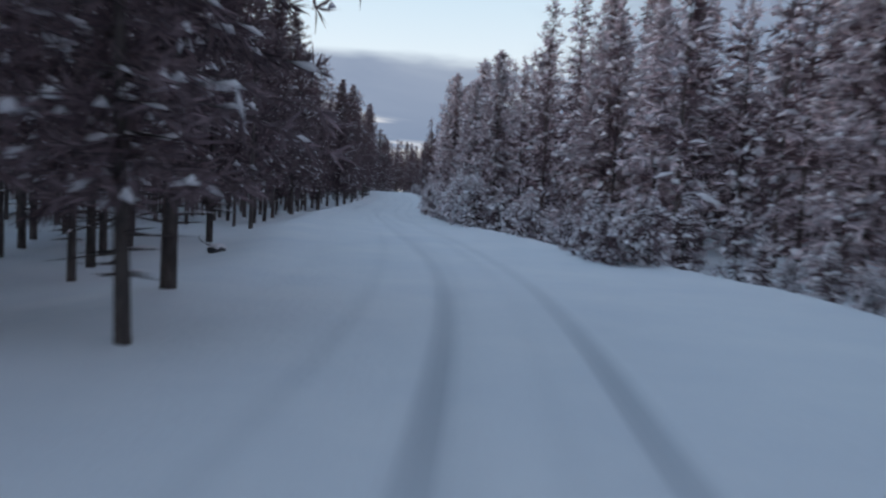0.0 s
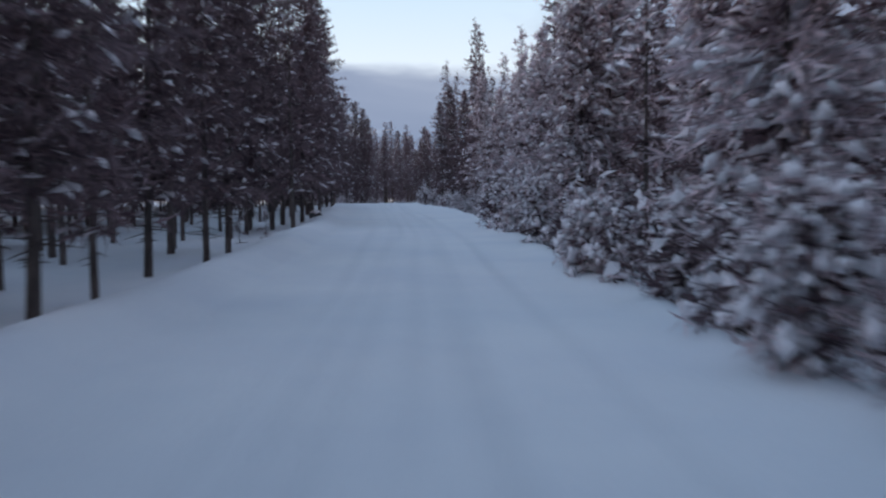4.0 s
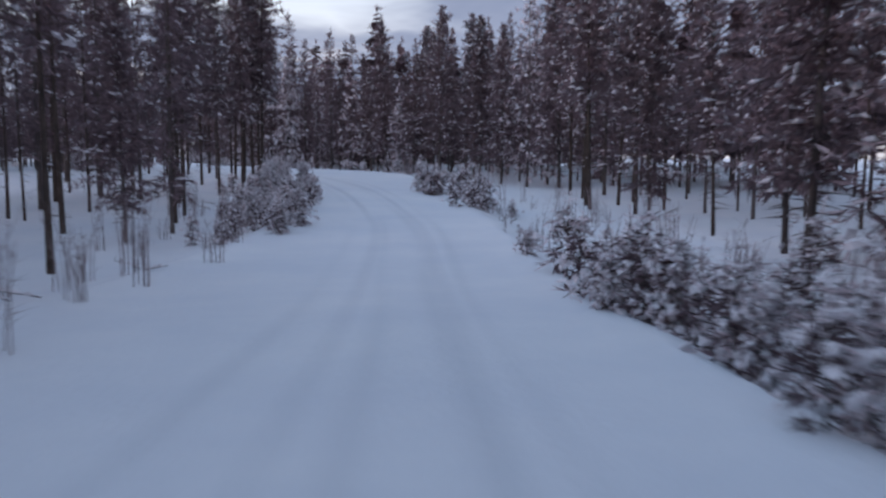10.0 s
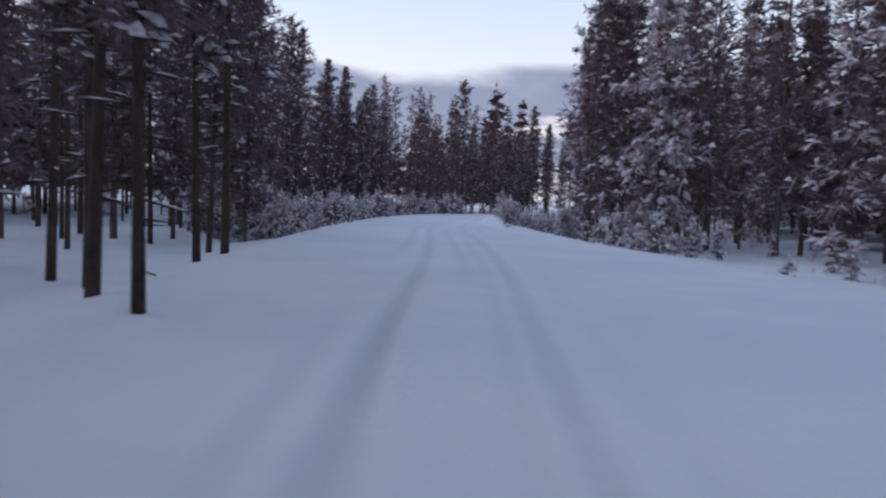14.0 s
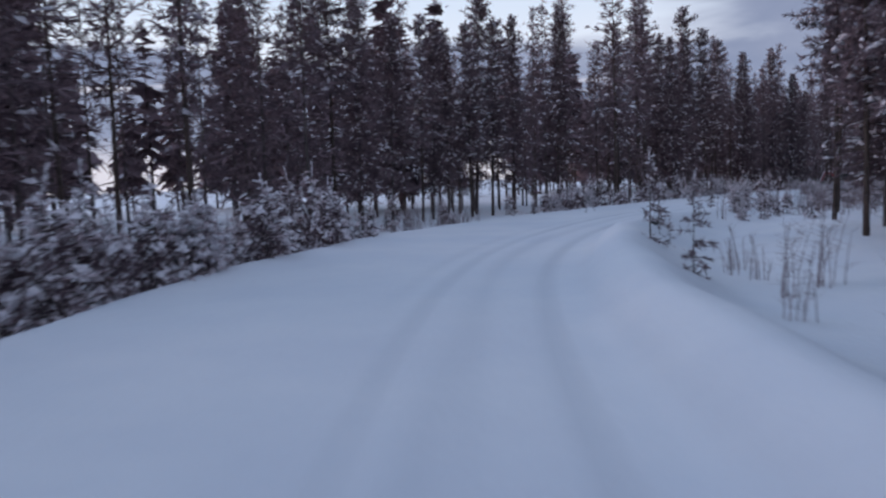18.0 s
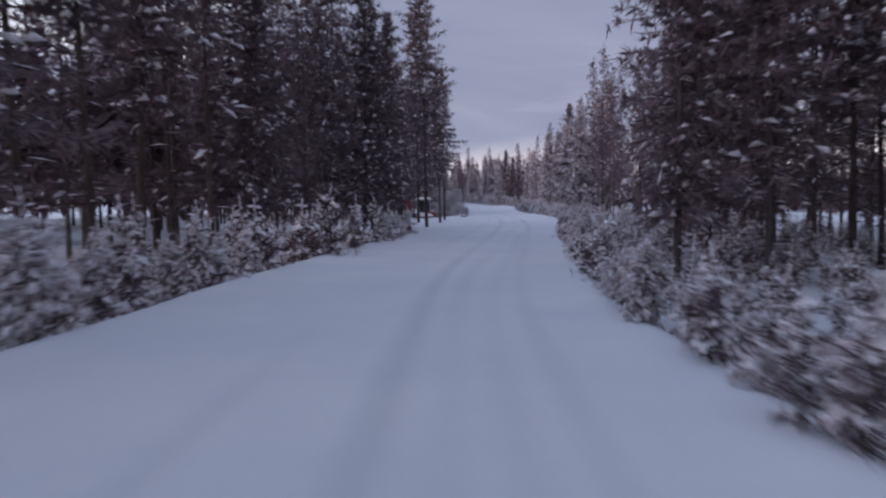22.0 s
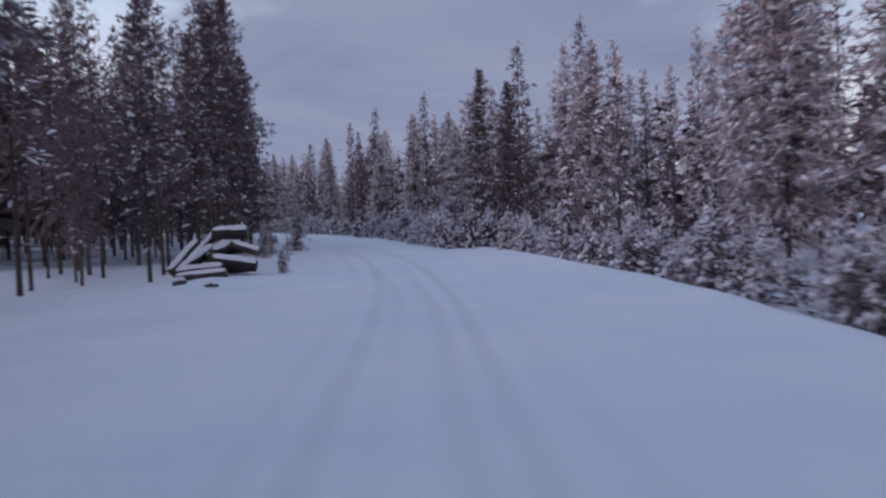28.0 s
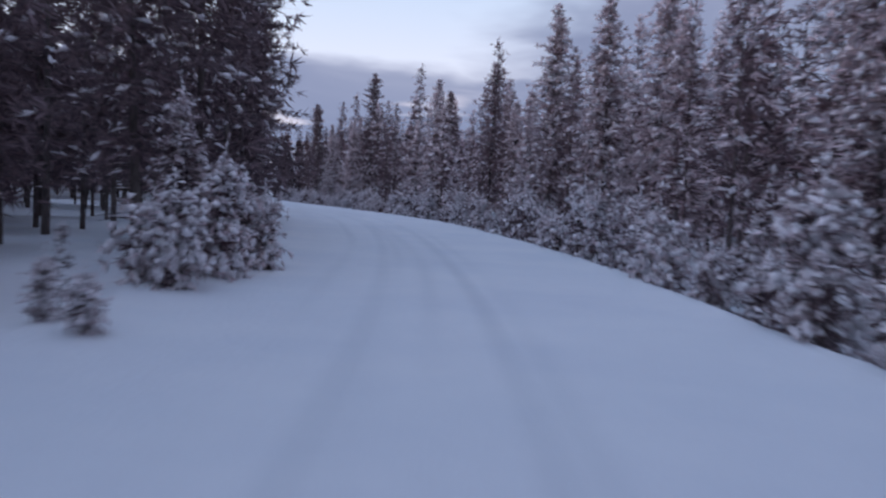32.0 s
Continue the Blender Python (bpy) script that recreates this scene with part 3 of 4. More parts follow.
SHAPES, LEAN, FAR = {}, {}, {}
for i, (kind, rows) in enumerate(KINDS.items()):
    SHAPES[kind] = [make_tree(100 * i + j, **k) for j, k in enumerate(rows)]
    share, bigger = (0.5, 1.2) if kind == "young" else (0.4, 1.3)
    LEAN[kind] = [make_tree(1000 + 100 * i + j, **lean_version(k, share, bigger, 1)) for j, k in enumerate(rows)]
    FAR[kind] = [make_tree(2000 + 100 * i + j, **lean_version(k, 0.12, 1.5, 4)) for j, k in enumerate(rows)]

SKIN = {"dark": (BARK, NEEDLES, SNOW_TREE), "snowy": (BARK, FROSTED, SNOW_TREE), "thin": (BARK_UPPER, NEEDLES, SNOW_TREE),
        "young": (BARK, FROSTED, SNOW_TREE), "spruce": (BARK, FROSTED, SNOW_TREE), "sapling": (BARK, NEEDLES, SNOW_TREE)}
TAGS = {"dark": ("pine_tree", "tall dark green pine with a bare foot and patches of snow", "tree", "pines beside the road"),
        "snowy": ("spruce_tree", "conical spruce with snow-laden branches down to the ground", "tree", "snowy spruces beside the road"),
        "thin": ("pine_tree", "tall thin pine with a bare reddish trunk and open crown", "tree", "thin pines beside the road"),
        "young": ("young_pine", "young bushy pine bent under thick frost and snow", "young tree", "young pines on the verge"),
        "spruce": ("young_spruce", "young spruce, a dense green cone with snow on every branch", "young tree", "young spruces on the verge"),
        "sapling": ("sapling", "small sparse sapling standing in the open snow", "sapling", "saplings in the snow")}
PARTS = {}


def part_meshes(kind, j):
    """The meshes of one tree's parts, made once and shared by its copies."""
    if (kind, j) not in PARTS:
        v, f, m = SHAPES[kind][j]
        made = []
        for n, name in enumerate(("trunk", "crown", "snow_load")):
            mine = (m == n) | (m == 3) if n == 1 else m == n
            used, index = np.unique(f[mine], return_inverse=True)
            made.append(mesh_from(name, v[used], index.reshape(-1, 3), [SKIN[kind][n], SHADE_DARK], (m[mine] == 3).astype(int), smooth=n != 1))
        PARTS[kind, j] = made
    return PARTS[kind, j]


def plant(kind, j, x, y, z, scale, turn_deg, lean=(0.0, 0.0), label=""):
    name, text, category, group = TAGS[kind]
    ob = new(name)
    ob.empty_display_size = 0.2
    ob.matrix_world = pose(x, y, z, lean[0], lean[1], turn_deg) @ Matrix.Scale(scale, 4)
    tagged(ob, label or text, category, group)
    for part_name, me in zip(("trunk", "crown", "snow_load"), part_meshes(kind, j)):
        child = new(part_name, me)
        child.parent = ob
        if part_name == "snow_load":
            tagged(child, "lumps of snow lying on the branches", kind="stuff")
    return ob


def joined(name, picks, shapes, label, category):
    """Many plants as one mesh; picks: kind, variant, x, y, z, scale, turn in radians."""
    if not picks:
        return None
    mats, vs, fs, ms, n = [BARK, NEEDLES, SNOW_TREE, FROSTED, BARK_UPPER, SHADE_DARK], [], [], [], 0
    for kind, j, x, y, z, scale, turn_rad, squash in picks:
        v, f, m = shapes[kind][j]
        c, s = math.cos(turn_rad) * scale * squash, math.sin(turn_rad) * scale * squash
        vs.append(np.c_[v[:, 0] * c - v[:, 1] * s + x, v[:, 0] * s + v[:, 1] * c + y, v[:, 2] * scale + z])
        fs.append(f + n)
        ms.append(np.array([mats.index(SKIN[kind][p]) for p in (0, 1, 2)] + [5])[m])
        n += len(v)
    m = np.concatenate(ms)
    ob = new(name, mesh_from(name, np.concatenate(vs), np.concatenate(fs), mats, m, smooth=False))
    return tagged(ob, label, category, kind="stuff")


# ---- where the forest stands: from, to, side, nearest, farthest, trees per square metre, kinds, height factor ----
WOODS = [
    (-28, 62, -1, 5.6, 17, 0.24, ("dark",), 1.0), (62, 112, -1, 4.6, 16, 0.24, ("dark",), 1.0), (112, 142, -1, 4.6, 16, 0.23, ("dark",), 1.0),
    (142, 178, -1, 9.0, 20, 0.3, ("dark", "thin"), 1.1), (178, 208, -1, 7.5, 19, 0.22, ("thin", "dark"), 0.95), (208, 230, -1, 4.6, 15, 0.145, ("thin", "dark"), 0.9),
    (230, 246, -1, 6.5, 17, 0.2, ("thin", "dark"), 1.0), (246, 318, -1, 9.5, 20, 0.3, ("dark", "thin"), 0.9), (318, 352, -1, 8.0, 17, 0.2, ("thin", "dark"), 1.2),
    (352, 366, -1, 6.0, 18, 0.26, ("dark", "thin"), 1.15), (366, 392, -1, 15.0, 26, 0.2, ("dark", "thin"), 1.0), (392, 424, -1, 9.0, 19, 0.42, ("dark",), 1.2), (424, 432, -1, 7.5, 18, 0.22, ("dark",), 1.0),
    (432, 452, -1, 7.5, 18, 0.14, ("thin",), 1.0), (452, 476, -1, 6.0, 18, 0.16, ("thin", "dark"), 1.0), (476, 499, -1, 5.3, 17, 0.2, ("dark",), 1.05), (499, 516, -1, 7.2, 17, 0.22, ("dark",), 1.05), (516, 628, -1, 5.3, 17, 0.2, ("dark",), 1.05),
    (-28, 20, 1, 8.5, 19, 0.27, ("snowy",), 1.12), (20, 34, 1, 7.2, 18, 0.27, ("snowy",), 1.08), (34, 104, 1, 4.6, 15, 0.24, ("snowy",), 1.12), (104, 136, 1, 6.8, 17, 0.22, ("snowy",), 1.05),
    (136, 160, 1, 4.9, 16, 0.2, ("dark",), 1.1), (160, 188, 1, 7.0, 17, 0.27, ("dark", "snowy"), 1.05), (188, 206, 1, 9.0, 19, 0.22, ("thin", "dark"), 0.88),
    (206, 240, 1, 11.0, 21, 0.34, ("dark", "snowy"), 0.99), (240, 257, 1, 6.6, 18, 0.22, ("dark", "snowy"), 1.08), (257, 262, 1, 8.5, 18, 0.16, ("dark", "thin"), 0.85), (262, 302, 1, 7.8, 18, 0.19, ("dark", "thin"), 1.02),
    (302, 326, 1, 9.0, 18, 0.15, ("dark", "thin"), 1.0), (326, 352, 1, 7.5, 18, 0.28, ("dark", "thin"), 1.05), (352, 367, 1, 7.6, 18, 0.25, ("dark", "thin"), 1.0), (367, 374, 1, 8.0, 17, 0.14, ("thin",), 1.0),
    (374, 392, 1, 8.5, 17, 0.05, ("thin",), 1.0),
    (392, 407, 1, 9.5, 17, 0.07, ("dark", "thin"), 1.05), (409, 432, 1, 8.6, 15, 0.28, ("dark", "snowy"), 1.2), (432, 474, 1, 10.0, 20, 0.18, ("snowy",), 1.05), (474, 628, 1, 8.0, 18, 0.24, ("snowy", "dark"), 0.95)]

# young pines on the verge: from, to, side, nearest, farthest, plants per square metre, height factor
VERGES = [
    (-28, 18, 1, 6.3, 8.6, 0.9, 0.55), (18, 34, 1, 3.9, 8.0, 1.0, 0.66), (34, 104, 1, 3.15, 5.6, 0.85, 1.0), (104, 138, 1, 4.3, 7.2, 0.8, 0.62), (138, 144, 1, 3.2, 6.8, 0.7, 0.75), (144, 160, 1, 2.7, 5.8, 0.95, 0.68), (160, 172, 1, 2.7, 6.4, 1.1, 0.75),
    (172, 184, 1, 2.8, 6.8, 1.1, 0.75),
    (199, 207, 1, 2.9, 5.6, 1.6, 0.65), (248, 268, 1, 2.9, 6.0, 0.6, 0.5), (212, 240, 1, 8.2, 11.0, 0.35, 0.5), (236, 262, 1, 4.8, 8.0, 0.35, 0.6), (300, 322, 1, 3.0, 8.0, 0.16, 0.5),
    (328, 360, 1, 2.2, 7.0, 2.6, 0.4), (360, 374, 1, 3.0, 7.0, 1.9, 0.36), (326, 374, 1, 6.5, 13.0, 0.75, 0.42), (374, 396, 1, 7.5, 15.0, 0.45, 0.4), (306, 328, 1, 5.0, 10.0, 0.3, 0.42), (374, 396, 1, 4.6, 8.0, 0.16, 0.6), (396, 434, 1, 4.4, 7.0, 1.2, 0.6), (434, 474, 1, 6.2, 9.6, 1.3, 0.7),
    (471, 500, 1, 4.1, 8.0, 1.4, 0.75), (500, 628, 1, 4.5, 8.0, 0.9, 0.8),
    (150, 178, -1, 6.8, 9.0, 0.25, 0.65), (191, 212, -1, 3.6, 6.4, 0.95, 0.55), (195, 205, -1, 2.8, 4.4, 0.9, 0.5), (242, 287, -1, 5.5, 9.5, 1.3, 0.8), (287, 302, -1, 8.2, 9.8, 0.6, 0.5), (306, 316, -1, 7.4, 9.8, 1.3, 0.72), (314, 345, -1, 4.9, 8.2, 1.1, 0.7), (345, 359, -1, 4.3, 7.5, 1.3, 0.6),
    (397, 405, -1, 3.2, 6.0, 1.1, 0.48), (405, 421, -1, 3.9, 5.6, 1.1, 0.95), (424, 438, -1, 3.9, 7.0, 0.9, 1.1), (462, 476, -1, 5.4, 8.0, 0.2, 0.6), (486, 496, -1, 3.7, 5.0, 0.5, 0.4), (498, 600, -1, 4.6, 6.0, 0.1, 0.5)]

rng = np.random.RandomState(7)


def scatter(s0, s1, side, near, far, density, crowd=1.15):
    """Points of a strip beside the road: along, offset, x, y, level of the snow."""
    n = int((s1 - s0) * (far - near) * density)
    s = rng.uniform(s0, s1, n)
    d = side * (near + (far - near) * rng.uniform(0, 1, n) ** crowd)
    i = np.clip(((s - DIST[0]) * 2).astype(int), 0, len(DIST) - 1)
    p = MID[i] + SIDE[i] * d[:, None]
    ss, dd, zz = road_near(p[:, 0], p[:, 1])
    keep = np.abs(dd) > near - 0.6
    return s[keep], dd[keep], p[keep], relief(ss, dd, zz, p[:, 0], p[:, 1])[keep]


def spaced(points, gap):
    """Which points keep their distance from those before them."""
    kept, cells = [], {}
    for n, (x, y) in enumerate(points):
        c = (int(x // gap), int(y // gap))
        if all((x - points[m][0]) ** 2 + (y - points[m][1]) ** 2 > gap * gap for a in (-1, 0, 1) for b in (-1, 0, 1) for m in cells.get((c[0] + a, c[1] + b), ())):
            cells.setdefault(c, []).append(n)
            kept.append(n)
    return kept


near_trees, mid_trees, far_trees, young_near, young_rest = [], [], [], [], []

# single trees and bushes that stand out beside the road, as places on the plan
LONE = {
    "dark": [(-2.85, 7.2), (-3.6, 10.6), (-6.1, 13.2), (-7.4, 17.5), (-9.6, 18.3), (-5.6, 278.2), (11.0, 331.2), (12.4, 330.0), (13.8, 333.2), (-10.6, 45.4), (-9.3, 49.3), (-10.5, 50.6), (-10.0, 53.2), (-11.0, 61.0), (-10.4, 66.4),
             (-10.6, 106.9), (-11.5, 104.4), (-12.7, 105.3), (-12.1, 102.0), (-10.9, 115.0), (-11.7, 117.3), (-12.8, 122.6), (-12.2, 128.3), (-11.6, 126.4), (-13.1, 126.2),
             (68.1, 478.6), (65.2, 466.5), (66.6, 470.0), (64.6, 463.8), (67.4, 474.0)],
    "thin": [(-4.9, 211.8), (-5.0, 213.3), (-5.8, 212.2), (-6.3, 214.9), (-5.3, 215.4), (-6.6, 220.0), (-8.0, 221.0), (-10.8, 223.4), (-9.4, 222.6), (-10.0, 226.2), (-10.8, 228.5), (-12.8, 231.0),
             (8.5, 198.9), (9.2, 200.9), (10.4, 204.0), (10.6, 206.1), (10.5, 200.3), (9.7, 197.1), (-4.3, 292.2), (-2.7, 296.6), (-6.2, 284.2), (-5.9, 281.6), (-4.9, 285.0), (25.6, 344.7), (25.4, 343.1),
             (17.0, 357.9), (16.8, 360.9), (16.2, 364.4), (20.4, 366.9), (21.2, 365.2), (24.1, 370.7), (30.3, 388.3), (34.2, 401.5), (40.9, 374.5), (59.2, 448.4), (58.0, 447.0), (60.7, 459.0), (62.6, 462.3), (55.5, 444.0)],
    "spruce": [(65.9, 457.5, 1.08), (71.6, 497.6, 1.0), (72.4, 499.4, 0.85), (71.5, 502.8, 0.8), (-11.6, 261.2, 0.62), (33.4, 389.6, 0.9), (63.0, 453.2, 0.5), (61.8, 450.6, 0.55), (58.9, 439.4, 0.45)],
    "sapling": [(-12.4, 278.3, 1.0), (-11.4, 284.6, 0.85), (-12.0, 275.9, 0.8), (-11.7, 282.2, 0.45), (-11.7, 280.5, 0.45), (-7.2, 298.9, 0.7),
                (-12.2, 300.5, 0.4), (-12.7, 298.7, 0.25), (61.8, 447.2, 0.5), (71.2, 493.3, 0.6), (67.6, 485.0, 0.4), (70.5, 489.2, 0.4),
                (1.6, 188.2, 0.3), (2.0, 190.6, 0.25), (36.6, 370.6, 0.6), (-11.2, 97.0, 0.9), (-10.6, 98.5, 0.8)],
    "young": [(72.0, 495.4, 0.8), (72.3, 497.2, 0.85), (71.4, 496.2, 0.9), (72.8, 498.9, 0.7), (72.0, 491.8, 0.35), (71.4, 492.3, 0.3), (-2.9, 202.2, 0.75), (-3.2, 203.6, 0.75), (-4.4, 194.2, 0.7), (-4.0, 193.4, 0.55), (0.8, 185.2, 0.45), (-4.6, 203.6, 0.9), (-5.6, 196.4, 0.7), (-5.0, 201.0, 0.8), (33.2, 370.0, 0.6), (32.6, 367.9, 0.65), (39.6, 382.7, 0.6), (-6.4, 297.6, 0.5), (-6.8, 295.0, 0.4), (-6.1, 299.3, 0.55), (-4.0, 303.2, 0.6), (-5.2, 301.0, 0.5),
              (42.4, 387.5, 0.7), (34.8, 395.6, 0.8), (32.2, 385.2, 0.7), (31.4, 386.6, 0.8), (33.0, 387.4, 0.6), (-12.1, 263.0, 0.65), (-11.1, 259.5, 0.6), (-10.5, 258.1, 0.58), (-9.6, 256.4, 0.6), (-11.2, 263.6, 0.6), (33.3, 388.0, 0.6), (34.0, 389.6, 0.65), (34.5, 391.2, 0.6), (32.6, 389.2, 0.6)],
}
DIGGER_AT, LOGS_AT = Vector((26.6, 380.1, 0)), Vector((57.05, 440.6, 0))
taken = [(row[0], row[1]) for rows in LONE.values() for row in rows] + [(DIGGER_AT.x + a, DIGGER_AT.y + c) for a in (-2, 0, 2) for c in (-2, 0, 2)] + [
    (LOGS_AT.x + a, LOGS_AT.y + c) for a in (-2, 0, 2) for c in (-2, 0, 2)]
for kind, rows in LONE.items():
    for n, (x, y, *size) in enumerate(rows):
        big = size[0] if size else rng.uniform(0.85, 1.1)
        plant(kind, n % len(KINDS[kind]), x, y, float(ground_at(x, y)[0]) - 0.03, big, rng.uniform(0, 360), (rng.normal(0, 1.0), rng.normal(0, 1.0)))


def clear_of(p, gap):
    return all((p[0] - x) ** 2 + (p[1] - y) ** 2 > gap * gap for x, y in taken)

for s0, s1, side, near, far, density, kinds, tall in WOODS:
    open_side = side > 0 and 302 <= s0 < 420
    s, d, p, z = scatter(s0, s1, side, near, far, density)
    for n in spaced(p, 1.5):
        if not clear_of(p[n], 1.3):
            continue
        kind = kinds[0] if len(kinds) == 1 or rng.rand() < 0.62 else kinds[1]
        row = (kind, rng.randint(3), p[n, 0], p[n, 1], z[n], tall * rng.uniform(0.78, 1.15), rng.uniform(0, 6.28), rng.uniform(0.85, 1.15))
        (near_trees if abs(d[n]) < near + 2.2 else mid_trees if abs(d[n]) < near + 9.0 or open_side else far_trees if rng.rand() < 0.6 else []).append(row)
    s, d, p, z = scatter(s0, s1, side, far, far + 20, (0.002 if s0 >= 352 else 0.02) if open_side else 0.025 if s0 in (208, 318, 432, 452) else 0.11 if side < 0 and s0 < 140 else 0.075)
    for n in spaced(p, 2.0):
        far_trees.append((kinds[0], rng.randint(3), p[n, 0], p[n, 1], z[n], tall * rng.uniform(0.85, 1.2), rng.uniform(0, 6.28), 1.1))
    if open_side:
        # low young wood far behind the open stand
        s, d, p, z = scatter(s0, s1, side, far + 8, far + 34, 0.24)
        for n in spaced(p, 1.6):
            far_trees.append(("dark", rng.randint(3), p[n, 0], p[n, 1], z[n] - 0.5, rng.uniform(0.26, 0.48), rng.uniform(0, 6.28), 1.3))
for s0, s1, side, near, far, density, tall in VERGES:
    s, d, p, z = scatter(s0, s1, side, near, far, density, 1.7)
    for n in spaced(p, 0.48):
        if not clear_of(p[n], 0.7):
            continue
        row = ("young", rng.randint(4), p[n, 0], p[n, 1], z[n] - 0.12 * tall, tall * rng.uniform(0.6, 1.25), rng.uniform(0, 6.28), rng.uniform(0.9, 1.3))
        (young_near if abs(d[n]) < near + 0.9 else young_rest).append(row)

for rows, rest in ((near_trees, mid_trees), (young_near, young_rest)):
    step = max(1.0, len(rows) / 300)
    chosen = {int(k * step) for k in range(300)}
    for n, (kind, j, x, y, z, scale, turn_rad, squash) in enumerate(rows):
        if n in chosen:
            plant(kind, j, x, y, z, scale, math.degrees(turn_rad), (rng.normal(0, 1.2), rng.normal(0, 1.2)))
        else:
            rest.append(rows[n])
# the wood that closes the view at the road's far end
end, end_way, end_side = MID[-1], AHEAD[-1], SIDE[-1]
for n in range(420):
    p = end + end_way * rng.uniform(-15, 60) + end_side * rng.uniform(-75, 75)
    if abs(road_near(p[0], p[1])[1][0]) > 9:
        far_trees.append((("dark", "snowy")[rng.randint(2)], rng.randint(3), p[0], p[1], float(ground_at(p[0], p[1])[0]), rng.uniform(0.85, 1.2), rng.uniform(0, 6.28), 1.1))

print("trees", len(near_trees), len(mid_trees), len(far_trees), "young", len(young_near), len(young_rest))
joined("pine_forest", mid_trees, LEAN, "dense pine and spruce forest dusted with snow", "forest")
joined("far_pine_forest", far_trees, FAR, "deeper rows of dark snowy conifers", "forest")
joined("verge_undergrowth", young_rest, LEAN, "thicket of young pines buried in frost and snow", "undergrowth")
print("triangles", sum(len(o.data.polygons) for o in scene.objects if o.type == "MESH"))


# ---- bare frosted shrubs on the verge ----
TWIG = surface("frosted_twigs", [(0.3, (0.13, 0.085, 0.085)), (0.7, (0.46, 0.38, 0.39))], scale=9.0, rough=0.9, bump=0.3, island=0.3, specular=0.2)


def make_shrub(seed, tall, stems):
    """Thin upright stems with short side twigs."""
    r = np.random.RandomState(seed)
    shape = Shape()
    for k in range(stems):
        a, lean = r.uniform(0, 6.28), r.uniform(0.05, 0.35)
        h = tall * r.uniform(0.55, 1.1)
        base = np.array([r.normal(0, 0.12), r.normal(0, 0.12), -0.1])
        pts = [base + np.array([np.cos(a) * lean * h * u * u, np.sin(a) * lean * h * u * u, (h + 0.1) * u]) for u in (0, 0.35, 0.7, 1.0)]
        tube(shape, pts, [0.011, 0.009, 0.006, 0.002], 3, 0)
        for j in range(9):
            u = r.uniform(0.3, 1.0)
            p = base + np.array([np.cos(a) * lean * h * u * u, np.sin(a) * lean * h * u * u, (h + 0.1) * u])
            b, l = r.uniform(0, 6.28), r.uniform(0.12, 0.32)
            q = p + np.array([np.cos(b) * l, np.sin(b) * l, r.uniform(0.1, 0.8) * l])
            s = np.array([-np.sin(b), np.cos(b), 0]) * 0.006
            w = np.array([0, 0, 0.006])
            shape.put([p + s, p - s, p + w, q], [(0, 1, 3), (1, 2, 3), (2, 0, 3)], 0)
    v, f, m = shape.arrays()
    return mesh_from("shrub", v, f, [TWIG], smooth=False)


shrub_meshes = [make_shrub(50 + k, t, n) for k, (t, n) in enumerate(((1.3, 9), (0.9, 7), (1.8, 6)))]
for s0, s1, side, near, far, count in ((176, 204, -1, 4.2, 8.5, 34), (160, 178, -1, 6.4, 9.5, 14), (180, 208, 1, 4.0, 8.5, 26), (258, 284, 1, 3.2, 6.5, 26), (298, 330, 1, 3.2, 9.0, 60), (206, 226, 1, 8.0, 11.0, 14),
                                       (240, 250, -1, 5.2, 8.0, 8), (284, 300, -1, 5.8, 8.5, 14), (330, 374, 1, 4.5, 11.0, 48), (372, 396, 1, 4.5, 10.0, 26), (484, 506, -1, 4.6, 7.0, 8)):
    s, d, p, z = scatter(s0, s1, side, near, far, 1.0)
    for n in range(min(count, len(p))):
        ob = new("shrub", shrub_meshes[rng.randint(3)])
        ob.matrix_world = pose(p[n, 0], p[n, 1], z[n], 0, 0, rng.uniform(0, 360)) @ Matrix.Scale(rng.uniform(0.6, 1.15), 4)
        tagged(ob, "bare leafless shrub with thin frosted stems", "shrub", "bare shrubs on the verge")


# ---- helpers for made things ----
def part(name, bm, material, parent, label="", smooth=False):
    me = bpy.data.meshes.new(name)
    bm.to_mesh(me)
    bm.free()
    for m in material if isinstance(material, tuple) else (material,):
        me.materials.append(m)
    me.polygons.foreach_set("use_smooth", np.full(len(me.polygons), smooth))
    ob = new(name, me)
    ob.parent = parent
    return tagged(ob, label)


def soften(bm, width, steps=2):
    bmesh.ops.bevel(bm, geom=bm.edges[:], offset=width, segments=steps, affect="EDGES", profile=0.6, clamp_overlap=True)
    return bm


def box(x0, x1, y0, y1, z0, z1, bevel=0.02):
    bm = bmesh.new()
    bmesh.ops.create_cube(bm, size=1)
    for v in bm.verts:
        v.co = Vector(((x0 + x1) / 2 + v.co.x * (x1 - x0), (y0 + y1) / 2 + v.co.y * (y1 - y0), (z0 + z1) / 2 + v.co.z * (z1 - z0)))
    return soften(bm, bevel) if bevel else bm


def plate(outline, y0, y1, bevel=0.015):
    """An outline in x and z, pulled from y0 to y1."""
    bm = bmesh.new()
    face = bm.faces.new([bm.verts.new((x, y0, z)) for x, z in outline])
    out = bmesh.ops.extrude_face_region(bm, geom=[face])
    for v in out["geom"]:
        if isinstance(v, bmesh.types.BMVert):
            v.co.y = y1
    bmesh.ops.recalc_face_normals(bm, faces=bm.faces[:])
    return soften(bm, bevel, 1) if bevel else bm


